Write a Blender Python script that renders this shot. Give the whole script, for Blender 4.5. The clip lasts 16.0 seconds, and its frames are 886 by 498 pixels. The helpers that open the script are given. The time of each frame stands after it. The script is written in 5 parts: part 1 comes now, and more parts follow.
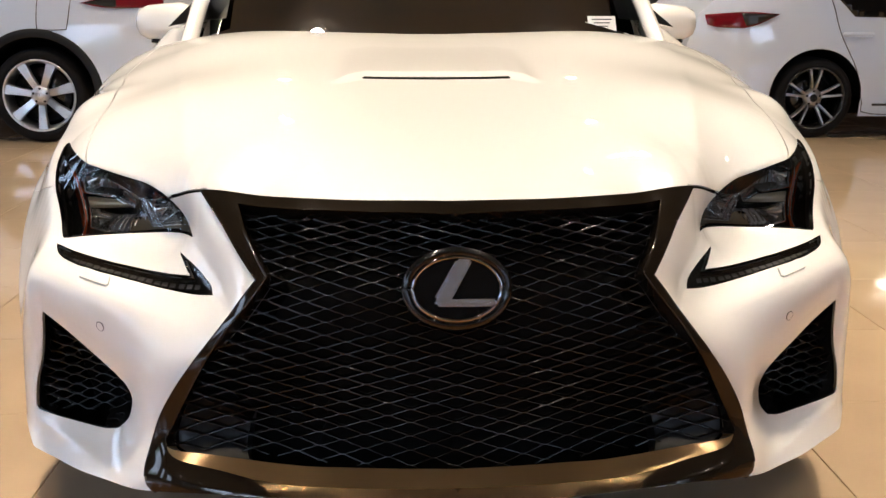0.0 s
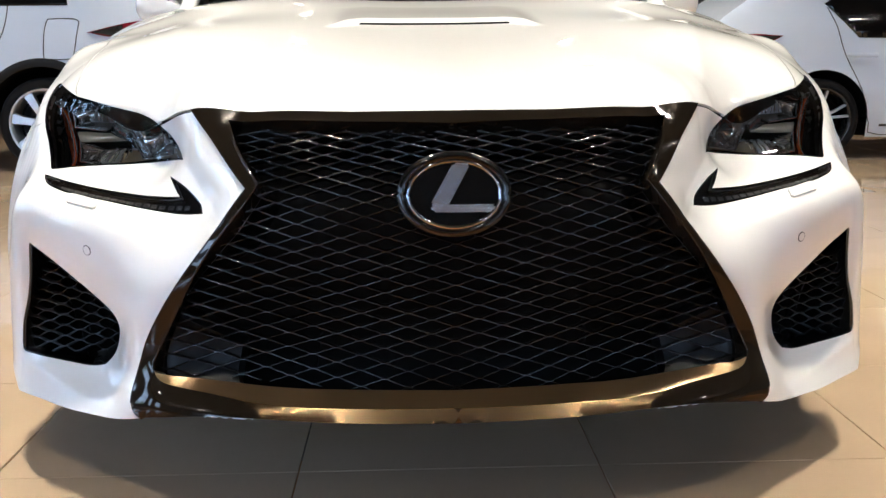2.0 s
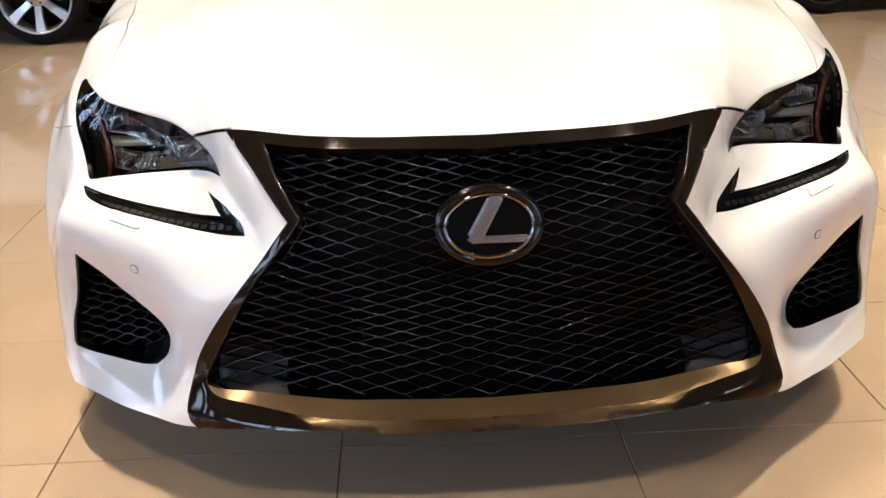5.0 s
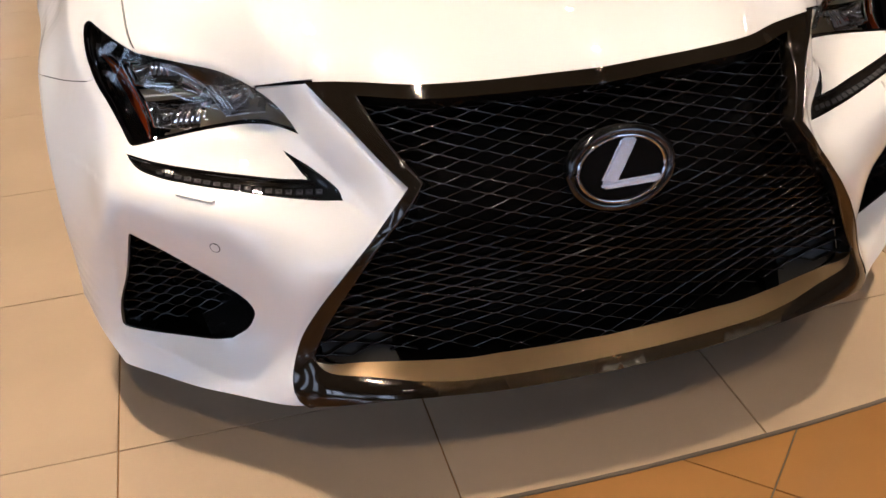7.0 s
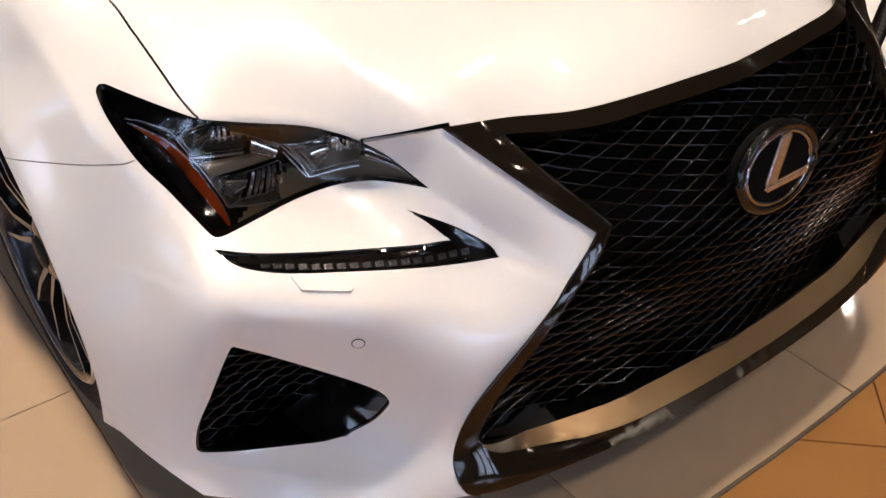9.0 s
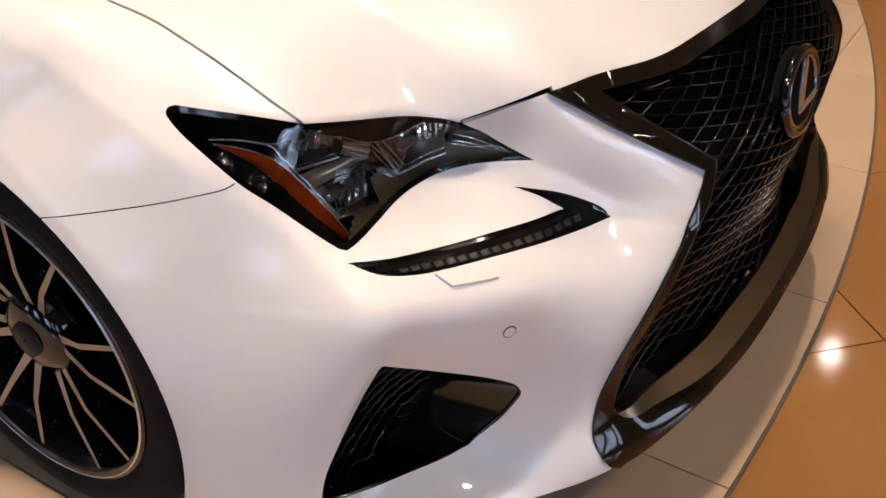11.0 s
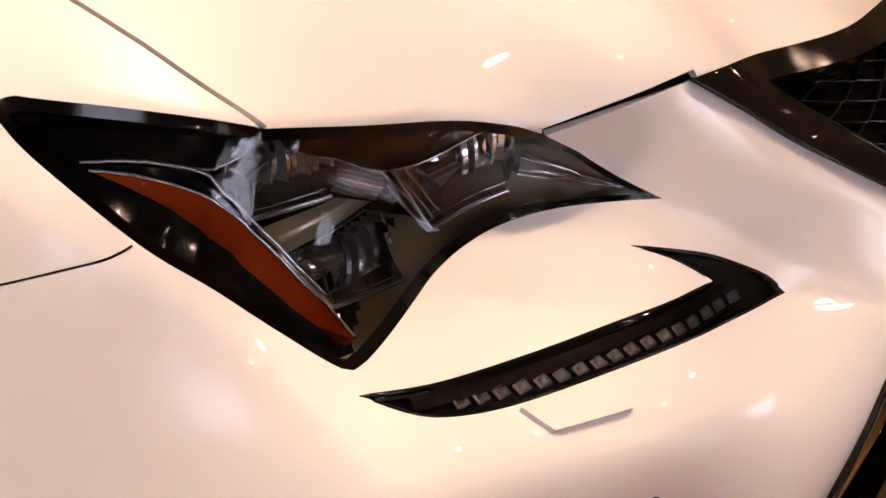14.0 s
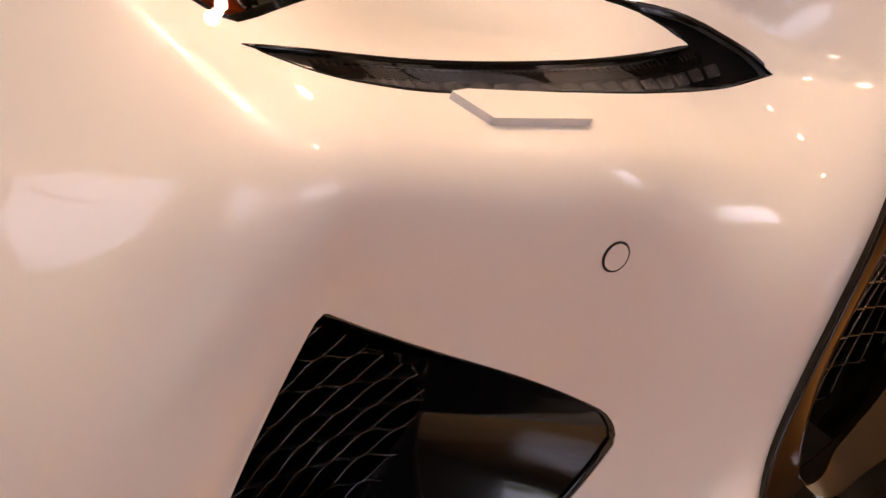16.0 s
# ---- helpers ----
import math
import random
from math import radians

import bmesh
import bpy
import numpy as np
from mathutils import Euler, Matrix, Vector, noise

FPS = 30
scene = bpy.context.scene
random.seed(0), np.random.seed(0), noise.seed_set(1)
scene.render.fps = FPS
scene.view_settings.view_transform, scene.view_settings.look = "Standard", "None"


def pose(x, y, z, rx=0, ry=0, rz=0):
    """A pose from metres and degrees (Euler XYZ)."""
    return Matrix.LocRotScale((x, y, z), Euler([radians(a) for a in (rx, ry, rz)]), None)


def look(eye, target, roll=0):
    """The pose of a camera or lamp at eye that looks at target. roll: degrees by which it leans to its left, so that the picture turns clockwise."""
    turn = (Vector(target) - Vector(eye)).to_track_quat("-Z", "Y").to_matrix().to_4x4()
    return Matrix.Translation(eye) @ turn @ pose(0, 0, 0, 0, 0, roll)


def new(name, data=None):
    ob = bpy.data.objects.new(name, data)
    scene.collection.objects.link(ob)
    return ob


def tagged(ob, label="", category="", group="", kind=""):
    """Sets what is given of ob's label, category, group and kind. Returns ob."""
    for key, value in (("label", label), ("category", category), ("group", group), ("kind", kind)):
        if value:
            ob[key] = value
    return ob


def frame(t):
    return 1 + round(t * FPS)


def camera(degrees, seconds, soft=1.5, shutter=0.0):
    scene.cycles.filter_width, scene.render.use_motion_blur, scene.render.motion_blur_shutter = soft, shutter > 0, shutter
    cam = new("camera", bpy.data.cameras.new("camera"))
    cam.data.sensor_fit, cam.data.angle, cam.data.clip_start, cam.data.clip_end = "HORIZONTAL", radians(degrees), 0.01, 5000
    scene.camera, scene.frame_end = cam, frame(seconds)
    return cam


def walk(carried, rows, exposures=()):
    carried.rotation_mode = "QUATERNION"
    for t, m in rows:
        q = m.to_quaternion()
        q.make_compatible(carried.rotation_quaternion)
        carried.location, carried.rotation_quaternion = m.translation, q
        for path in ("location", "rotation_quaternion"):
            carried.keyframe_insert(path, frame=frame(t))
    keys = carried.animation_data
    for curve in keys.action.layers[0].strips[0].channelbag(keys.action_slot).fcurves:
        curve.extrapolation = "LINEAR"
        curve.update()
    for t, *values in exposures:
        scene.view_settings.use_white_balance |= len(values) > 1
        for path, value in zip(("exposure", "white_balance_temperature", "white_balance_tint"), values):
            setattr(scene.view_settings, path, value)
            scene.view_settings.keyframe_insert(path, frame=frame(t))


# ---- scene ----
# the camera and its way: seconds, place in metres, turn in degrees
cam = camera(48.00, 16.0)
ROWS = [
    (0, -0.1182, -1.5926, 1.0573, 75.873, -0.145, -3.261),
    (0.5, -0.1189, -1.5900, 0.8768, 76.768, 0.425, -3.451),
    (1, -0.1083, -1.5939, 0.8298, 77.380, 0.501, -3.169),
    (1.5, -0.0950, -1.5904, 0.8127, 78.380, 0.573, -2.787),
    (2, -0.0984, -1.5879, 0.7987, 79.211, 0.582, -2.876),
    (2.5, -0.0991, -1.5857, 0.7960, 79.395, 0.574, -2.894),
    (3, -0.0999, -1.5835, 0.7945, 79.236, 0.553, -2.916),
    (3.5, -0.1142, -1.5818, 0.8317, 77.605, 0.315, -3.360),
    (3.7, -0.1304, -1.5785, 0.8460, 76.928, 0.172, -3.891),
    (6, -0.1989, -1.5220, 1.3229, 62.254, 3.094, -4.139),
    (6.5, -0.4002, -1.4339, 1.3128, 59.982, 2.964, -9.058),
    (7, -0.6313, -1.2795, 1.3171, 58.276, 2.428, -15.842),
    (7.5, -0.8615, -1.1224, 1.3240, 57.753, 1.237, -23.340),
    (8, -1.0346, -0.9195, 1.3513, 55.939, -0.018, -30.275),
    (8.5, -1.0906, -0.7906, 1.3563, 54.854, 0.511, -33.632),
    (9, -1.1566, -0.7087, 1.3579, 54.221, 1.000, -37.202),
    (9.5, -1.2526, -0.6708, 1.3296, 55.158, 1.360, -41.097),
    (10, -1.4212, -0.5692, 1.3051, 55.906, 0.280, -47.941),
    (10.2, -1.4609, -0.5032, 1.2970, 55.544, 0.113, -50.692),
    (12.3, -1.5384, -0.0985, 1.1121, 60.742, 1.272, -67.009),
    (12.5, -1.5292, -0.0746, 1.0765, 62.190, 1.269, -68.213),
    (13, -1.4195, -0.0395, 1.0525, 61.550, 0.823, -67.027),
    (13.5, -1.2835, 0.0013, 1.0035, 61.779, 1.296, -64.167),
    (14, -1.1662, 0.0520, 0.9634, 61.122, 0.826, -61.654),
    (14.5, -1.0968, 0.0872, 0.9296, 60.311, -0.698, -60.087),
    (15, -1.0617, 0.0976, 0.9114, 58.395, -2.823, -59.009),
    (15.5, -1.0750, 0.0697, 0.8434, 59.851, -3.114, -59.702),
    (16, -1.1440, 0.0291, 0.6711, 69.053, -0.413, -62.648),
]
# the clip's own exposure and white balance: seconds, stops, kelvin, tint
LOOK = [(0, 0.0, 5700, 16), (1.5, 0.28, 5150, 11), (3.7, 0.36, 5050, 11), (6, -0.06, 5750, 20), (8.5, -0.34, 5550, 21), (10.2, -0.46, 5750, 26), (12.3, -0.34, 5750, 26), (13.4, -0.36, 6200, 31), (14.6, -0.42, 7300, 40), (16, -0.52, 7400, 37)]
walk(cam, [(t, pose(x, y, z, rx, ry, rz)) for t, x, y, z, rx, ry, rz in ROWS], LOOK)

# ---- world, daylight outside, lamps ----
world = bpy.data.worlds.new("world")
scene.world = world
world.use_nodes = True
wt = world.node_tree
sky = wt.nodes.new("ShaderNodeTexSky")
sky.sky_type, sky.sun_disc = "NISHITA", False
sky.sun_elevation, sky.sun_rotation = radians(40), radians(200)
wt.links.new(sky.outputs[0], wt.nodes["Background"].inputs[0])
wt.nodes["Background"].inputs[1].default_value = 0.1
scene.view_settings.exposure = 0.0

ROOM_W, ROOM_E, ROOM_S, ROOM_N, ROOM_H = -7.5, 9.0, -8.0, 10.5, 4.2
WARM = (1.0, 0.79, 0.50)


def area(name, where, aim, size, watts, colour, size_y=None):
    lamp = bpy.data.lights.new(name, "AREA")
    lamp.energy, lamp.color, lamp.size = watts, colour, size
    if size_y:
        lamp.shape, lamp.size_y = "RECTANGLE", size_y
    else:
        lamp.shape = "DISK"
    ob = new(name, lamp)
    ob.matrix_world = look(where, aim)
    return ob


# recessed spots in the ceiling
SPOTS = [(x, y) for y in (-4.6, -2.2, 0.5, 2.6, 5.0, 7.6) for x in (-4.6, -1.0, 1.6, 5.6) if x > -4 or y not in (0.5, 2.6)]
for sx, sy in SPOTS:
    area("downlight_lamp", (sx, sy, ROOM_H - 0.07), (sx, sy, 0), 0.22, {0.5: 36, 2.6: 28}.get(sy, 34), WARM).data.spread = radians(80)
# glow of the south and west backdrops; west set lower to dim the flank
OUTDOORS, WEST_OUTDOORS = 10.5, 6.2


# ---- materials ----
def material(name, colour, rough=0.5, metal=0.0, coat=0.0, coat_rough=0.03, spread=0.0, grain=0.0, scale=40.0, wear=0.0, specular=0.5, vary=0.0, sheen_scale=2.5):
    """A surface with variation at two scales: a fine grain (bump, roughness) and a broad change of colour."""
    m = bpy.data.materials.new(name)
    m.use_nodes = True
    t = m.node_tree
    n, link = t.nodes, t.links.new
    p = n["Principled BSDF"]
    p.inputs["Base Color"].default_value = (*colour, 1)
    p.inputs["Roughness"].default_value = rough
    p.inputs["Metallic"].default_value = metal
    p.inputs["Coat Weight"].default_value = coat
    p.inputs["Coat Roughness"].default_value = coat_rough
    p.inputs["Specular IOR Level"].default_value = specular
    where = n.new("ShaderNodeTexCoord")
    if spread or vary:
        broad = n.new("ShaderNodeTexNoise")
        broad.inputs["Scale"].default_value, broad.inputs["Detail"].default_value = sheen_scale, 6
        link(where.outputs["Object"], broad.inputs["Vector"])
        hue = n.new("ShaderNodeHueSaturation")
        hue.inputs["Color"].default_value = (*colour, 1)
        span = n.new("ShaderNodeMapRange")
        span.inputs["To Min"].default_value, span.inputs["To Max"].default_value = 1 - spread, 1 + spread
        span.inputs["From Min"].default_value, span.inputs["From Max"].default_value = 0.25, 0.75
        link(broad.outputs["Fac"], span.inputs["Value"])
        value = span.outputs[0]
        if vary:
            info = n.new("ShaderNodeObjectInfo")
            each = n.new("ShaderNodeMapRange")
            each.inputs["To Min"].default_value, each.inputs["To Max"].default_value = 1 - vary, 1 + vary
            link(info.outputs["Random"], each.inputs["Value"])
            both = n.new("ShaderNodeMath")
            both.operation = "MULTIPLY"
            link(value, both.inputs[0]), link(each.outputs[0], both.inputs[1])
            value = both.outputs[0]
        link(value, hue.inputs["Value"])
        link(hue.outputs[0], p.inputs["Base Color"])
    if grain or wear:
        fine = n.new("ShaderNodeTexNoise")
        fine.inputs["Scale"].default_value, fine.inputs["Detail"].default_value = scale, 4
        link(where.outputs["Object"], fine.inputs["Vector"])
        if grain:
            bump = n.new("ShaderNodeBump")
            bump.inputs["Strength"].default_value, bump.inputs["Distance"].default_value = grain, 0.002
            link(fine.outputs["Fac"], bump.inputs["Height"])
            link(bump.outputs[0], p.inputs["Normal"])
        if wear:
            rub = n.new("ShaderNodeMapRange")
            rub.inputs["To Min"].default_value, rub.inputs["To Max"].default_value = max(rough - wear, 0.02), rough + wear
            link(fine.outputs["Fac"], rub.inputs["Value"])
            link(rub.outputs[0], p.inputs["Roughness"])
    return m


def cover(name, colour=(1, 1, 1), gloss=0.04):
    """A thin clear pane: straight through, with a mirror-like gloss that grows at a flat angle."""
    m = bpy.data.materials.new(name)
    m.use_nodes = True
    t = m.node_tree
    t.nodes.clear()
    out, mix = t.nodes.new("ShaderNodeOutputMaterial"), t.nodes.new("ShaderNodeMixShader")
    clear, shine, edge = t.nodes.new("ShaderNodeBsdfTransparent"), t.nodes.new("ShaderNodeBsdfGlossy"), t.nodes.new("ShaderNodeFresnel")
    clear.inputs[0].default_value = (*colour, 1)
    shine.inputs["Roughness"].default_value = 0.015
    edge.inputs[0].default_value = 1.5
    t.links.new(edge.outputs[0], mix.inputs[0])
    t.links.new(clear.outputs[0], mix.inputs[1])
    t.links.new(shine.outputs[0], mix.inputs[2])
    t.links.new(mix.outputs[0], out.inputs[0])
    return m


def glow(name, colour, strength):
    m = bpy.data.materials.new(name)
    m.use_nodes = True
    p = m.node_tree.nodes["Principled BSDF"]
    p.inputs["Base Color"].default_value = (*colour, 1)
    p.inputs["Emission Color"].default_value = (*colour, 1)
    p.inputs["Emission Strength"].default_value = strength
    return m


PEARL = material("pearl_white_paint", (0.78, 0.77, 0.745), 0.38, coat=1.0, coat_rough=0.02, spread=0.012, grain=0.02, scale=900, sheen_scale=1.2)
# white paint of the parked cars, with cool daylight's blue put into the colour
DAYLIT_WHITE = material("daylit_white_car_paint", (0.68, 0.75, 0.88), 0.4, coat=0.9, coat_rough=0.04, spread=0.02, grain=0.02, scale=600)
GLOSS_BLACK = material("gloss_black", (0.004, 0.004, 0.004), 0.10, coat=0.3, coat_rough=0.02, spread=0.1, wear=0.04, scale=60)
SMOKED = material("smoked_chrome", (0.020, 0.015, 0.010), 0.09, metal=0.55, coat=0.25, spread=0.05, wear=0.03, scale=30)
BLACK_PLASTIC = material("black_plastic", (0.007, 0.007, 0.008), 0.5, specular=0.3, spread=0.15, grain=0.15, scale=500)
# near-black: shade of recesses put into the colour; also the badge's black face
DEEP = material("badge_black_and_cavity_shade", (0.004, 0.004, 0.004), 0.8, specular=0.08, spread=0.2, grain=0.1)
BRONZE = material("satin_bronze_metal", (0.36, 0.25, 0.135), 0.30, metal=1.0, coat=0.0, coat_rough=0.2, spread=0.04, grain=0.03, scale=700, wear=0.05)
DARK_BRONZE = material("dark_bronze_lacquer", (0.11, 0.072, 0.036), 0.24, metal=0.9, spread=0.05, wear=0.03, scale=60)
CHROME = material("chrome", (0.75, 0.75, 0.76), 0.06, metal=1.0, spread=0.02, wear=0.03, scale=50)
WIRE = material("polished_black_wire", (0.004, 0.004, 0.004), 0.15, coat=0.3, coat_rough=0.05, specular=0.5, spread=0.1, wear=0.03, scale=60)
BADGE_BAR = material("satin_grey_chrome", (0.72, 0.73, 0.76), 0.24, metal=1.0, spread=0.03, wear=0.03, scale=60)
RING = material("smoked_bright_chrome", (0.34, 0.35, 0.38), 0.07, metal=1.0, spread=0.02, wear=0.03, scale=60)
RUBBER = material("tyre_rubber", (0.010, 0.010, 0.011), 0.75, specular=0.12, spread=0.15, grain=0.3, scale=250, wear=0.1)
ALLOY = material("silver_alloy", (0.60, 0.60, 0.61), 0.28, metal=0.9, spread=0.03, wear=0.015, scale=80)
DARK_ALLOY = material("dark_machined_alloy", (0.05, 0.048, 0.048), 0.25, metal=0.9, coat=0.4, spread=0.05, wear=0.06, scale=80)
STEEL = material("brake_steel", (0.35, 0.34, 0.33), 0.35, metal=1.0, spread=0.06, grain=0.1, scale=300)
AMBER = material("amber_reflector", (0.80, 0.10, 0.012), 0.25, coat=0.4, spread=0.08, grain=0.15, scale=420)
RED_LENS = material("red_lens", (0.16, 0.006, 0.012), 0.1, coat=1.0, spread=0.1, wear=0.03)
OLIVE = material("dull_lamp_bezel", (0.20, 0.165, 0.105), 0.33, metal=0.25, spread=0.08, wear=0.04, scale=60)
SATIN_DARK = material("satin_dark_metal", (0.05, 0.045, 0.04), 0.25, metal=0.6, spread=0.1, wear=0.05, scale=60)
SATIN_CHROME = material("satin_chrome", (0.82, 0.82, 0.82), 0.22, metal=1.0, spread=0.04, wear=0.06, scale=90)
SHELF = material("brown_lamp_shelf", (0.42, 0.34, 0.23), 0.16, metal=0.45, spread=0.02, wear=0.02, scale=70)
FLANK = material("tinted_lamp_flank", (0.62, 0.59, 0.55), 0.13, metal=0.9, spread=0.02, wear=0.02, scale=70)
LAMP_TRAY = material("dark_lamp_tray", (0.22, 0.19, 0.15), 0.14, metal=0.7, coat=0.3, spread=0.05, wear=0.03, scale=70)
LAMP_SHADE = material("black_lamp_shade", (0.045, 0.040, 0.035), 0.12, metal=0.7, coat=0.2, spread=0.1, wear=0.03, scale=60)
LED_GREY = material("dim_grey_diode", (0.10, 0.10, 0.107), 0.3, coat=0.3, specular=0.4, spread=0.05, wear=0.05, scale=90)
LENS_GREY = material("frosted_grey_lens", (0.50, 0.50, 0.51), 0.22, coat=0.8, specular=0.6, spread=0.05, wear=0.05, scale=90)
SATIN_BLACK = material("satin_black_plastic", (0.006, 0.006, 0.006), 0.42, specular=0.3, spread=0.15, grain=0.1, scale=400)
NIGHT_WALL = material("dark_brown_wall", (0.05, 0.042, 0.035), 0.7, spread=0.1, grain=0.15, scale=160)
CLEAR = cover("clear_lamp_cover")
TINTED = cover("smoked_lamp_cover", (0.86, 0.86, 0.87))
WINDOW_TINT = cover("tinted_car_glass", (0.05, 0.065, 0.056))
PANE = cover("window_pane", (0.96, 0.98, 0.98))
CREAM_TILE = material("polished_cream_tile", (0.46, 0.345, 0.225), 0.065, spread=0.06, wear=0.045, scale=9, vary=0.035, sheen_scale=3)
OCHRE_TILE = material("polished_ochre_tile", (0.27, 0.132, 0.040), 0.075, spread=0.09, wear=0.05, scale=9, vary=0.05, sheen_scale=3)
GROUT = material("grout", (0.10, 0.075, 0.05), 0.85, spread=0.2, grain=0.4, scale=120)
WALL_PAINT = material("warm_wall_paint", (0.20, 0.165, 0.125), 0.75, spread=0.05, grain=0.15, scale=160)
CEILING_PAINT = material("ceiling_paint", (0.06, 0.05, 0.04), 0.9, spread=0.03, grain=0.1, scale=90)
DARK_WOOD = material("dark_wood_panel", (0.07, 0.045, 0.03), 0.4, spread=0.25, grain=0.2, scale=70, sheen_scale=6)
FRAME_METAL = material("bronze_window_frame", (0.06, 0.055, 0.05), 0.4, metal=0.6, spread=0.08, wear=0.06)
PAPER = material("white_paper", (0.80, 0.80, 0.78), 0.8, spread=0.03, grain=0.05, scale=200)
GREEN_PAPER = material("pale_green_paper", (0.42, 0.55, 0.42), 0.8, spread=0.04)
INK = material("printing_ink", (0.05, 0.05, 0.06), 0.7)
SEAT_LEATHER = material("dark_leather", (0.03, 0.028, 0.026), 0.55, spread=0.15, grain=0.3, scale=220)
SPOT_GLOW = glow("downlight_glow", (1.0, 0.85, 0.62), 220)


# ---- mesh helpers ----
def mesh_ob(name, verts, faces, mat, parent=None, label="", smooth=True):
    me = bpy.data.meshes.new(name)
    me.from_pydata([tuple(map(float, v)) for v in verts], [], [tuple(map(int, f)) for f in faces])
    me.materials.append(mat)
    if smooth:
        me.polygons.foreach_set("use_smooth", [True] * len(me.polygons))
    me.update()
    ob = new(name, me)
    if parent:
        ob.parent = parent
    if label:
        tagged(ob, label)
    return ob


def part(name, bm, mat, parent, label="", smooth=False):
    """One mesh object under a thing or a part."""
    bmesh.ops.recalc_face_normals(bm, faces=bm.faces[:])
    me = bpy.data.meshes.new(name)
    bm.to_mesh(me)
    bm.free()
    me.materials.append(mat)
    if smooth:
        me.polygons.foreach_set("use_smooth", [True] * len(me.polygons))
    ob = new(name, me)
    if parent:
        ob.parent = parent
    if label:
        tagged(ob, label)
    return ob


def empty(name, label, category, where=(0, 0, 0), group="", kind=""):
    ob = new(name)
    ob.location = where
    ob.empty_display_size = 0.1
    return tagged(ob, label, category, group, kind)


def box(bm, centre, size, turn=None, bevel=0.0):
    """A box in bm, bevelled where asked."""
    m = Matrix.Translation(centre) @ (turn.to_4x4() if turn else Matrix()) @ Matrix.Diagonal((*size, 1))
    made = bmesh.ops.create_cube(bm, size=1, matrix=m)["verts"]
    if bevel:
        edges = list({e for v in made for e in v.link_edges})
        bmesh.ops.bevel(bm, geom=edges, offset=bevel, segments=2, affect="EDGES", profile=0.5)
    return bm


def tube(verts, faces, line, radius, sides=6, closed=False):
    """A round strand along a line of places, added to the lists."""
    line = np.asarray(line, float)
    n = len(line)
    ahead = np.gradient(line, axis=0) if not closed else np.roll(line, -1, 0) - np.roll(line, 1, 0)
    ahead /= np.linalg.norm(ahead, axis=1)[:, None] + 1e-12
    up = np.array((0.13, 0.21, 0.97))
    s = np.cross(ahead, up)
    s /= np.linalg.norm(s, axis=1)[:, None]
    u = np.cross(s, ahead)
    start = len(verts)
    r = np.broadcast_to(np.asarray(radius, float), (n,))
    for i in range(n):
        for k in range(sides):
            c = 2 * math.pi * k / sides
            verts.append(line[i] + r[i] * (math.cos(c) * s[i] + math.sin(c) * u[i]))
    for i in range(n if closed else n - 1):
        j = (i + 1) % n
        for k in range(sides):
            q = (k + 1) % sides
            faces.append((start + i * sides + k, start + i * sides + q, start + j * sides + q, start + j * sides + k))


def lathe(profile, steps=48, axis="x"):
    """Faces of a turned shape: profile of (along the axis, radius)."""
    verts, faces = [], []
    n = len(profile)
    for i in range(steps):
        c, s = math.cos(2 * math.pi * i / steps), math.sin(2 * math.pi * i / steps)
        for h, r in profile:
            verts.append((h, r * c, r * s) if axis == "x" else (r * c, h, r * s) if axis == "y" else (r * c, r * s, h))
    for i in range(steps):
        j = (i + 1) % steps
        for k in range(n - 1):
            faces.append((i * n + k, i * n + k + 1, j * n + k + 1, j * n + k))
    return verts, faces


def curve(points, step=0.6):
    """A smooth line through points (Catmull-Rom), sampled about every step."""
    p = np.asarray(points, float)
    if len(p) == 2:
        n = max(2, int(np.linalg.norm(p[1] - p[0]) / step) + 1)
        return p[0] + (p[1] - p[0]) * np.linspace(0, 1, n)[:, None]
    q = np.vstack([2 * p[0] - p[1], p, 2 * p[-1] - p[-2]])
    out = []
    for i in range(1, len(q) - 2):
        n = max(2, int(np.linalg.norm(q[i + 1] - q[i]) / step) + 1)
        t = np.linspace(0, 1, n, endpoint=False)[:, None]
        out.append(0.5 * (2 * q[i] + (q[i + 1] - q[i - 1]) * t + (2 * q[i - 1] - 5 * q[i] + 4 * q[i + 1] - q[i + 2]) * t ** 2
                          + (3 * q[i] - q[i - 1] - 3 * q[i + 1] + q[i + 2]) * t ** 3))
    out.append(p[-1:])
    return np.vstack(out)


def outline(*runs, step=0.35):
    """A closed outline of smooth runs that meet at corners."""
    return np.vstack([curve(r, step)[:-1] for r in runs])


def inside(points, loop):
    """Which of the points lie inside the closed loop."""
    x, y = points[:, 0], points[:, 1]
    hit = np.zeros(len(points), bool)
    a, b = loop, np.roll(loop, -1, 0)
    for (x0, y0), (x1, y1) in zip(a, b):
        if y0 == y1:
            continue
        cross = ((y0 > y) != (y1 > y)) & (x < (x1 - x0) * (y - y0) / (y1 - y0) + x0)
        hit ^= cross
    return hit


def ribbon(line, width):
    """The narrow closed loop on both sides of an open line."""
    d = np.gradient(line, axis=0)
    d /= np.linalg.norm(d, axis=1)[:, None] + 1e-12
    n = np.c_[-d[:, 1], d[:, 0]] * width / 2
    return np.vstack([line + n, (line - n)[::-1]])

# ---- the coupe's outer skin: half of it, mirrored; a smooth shell through its character lines ----
CORE = np.array((0.0, 1.7, 0.0))
NOSE_LINE = [(0, 0.118, 0.706), (0, 0.100, 0.684), (0, 0.008, 0.595), (0, 0.009, 0.442), (0, 0.027, 0.300)]
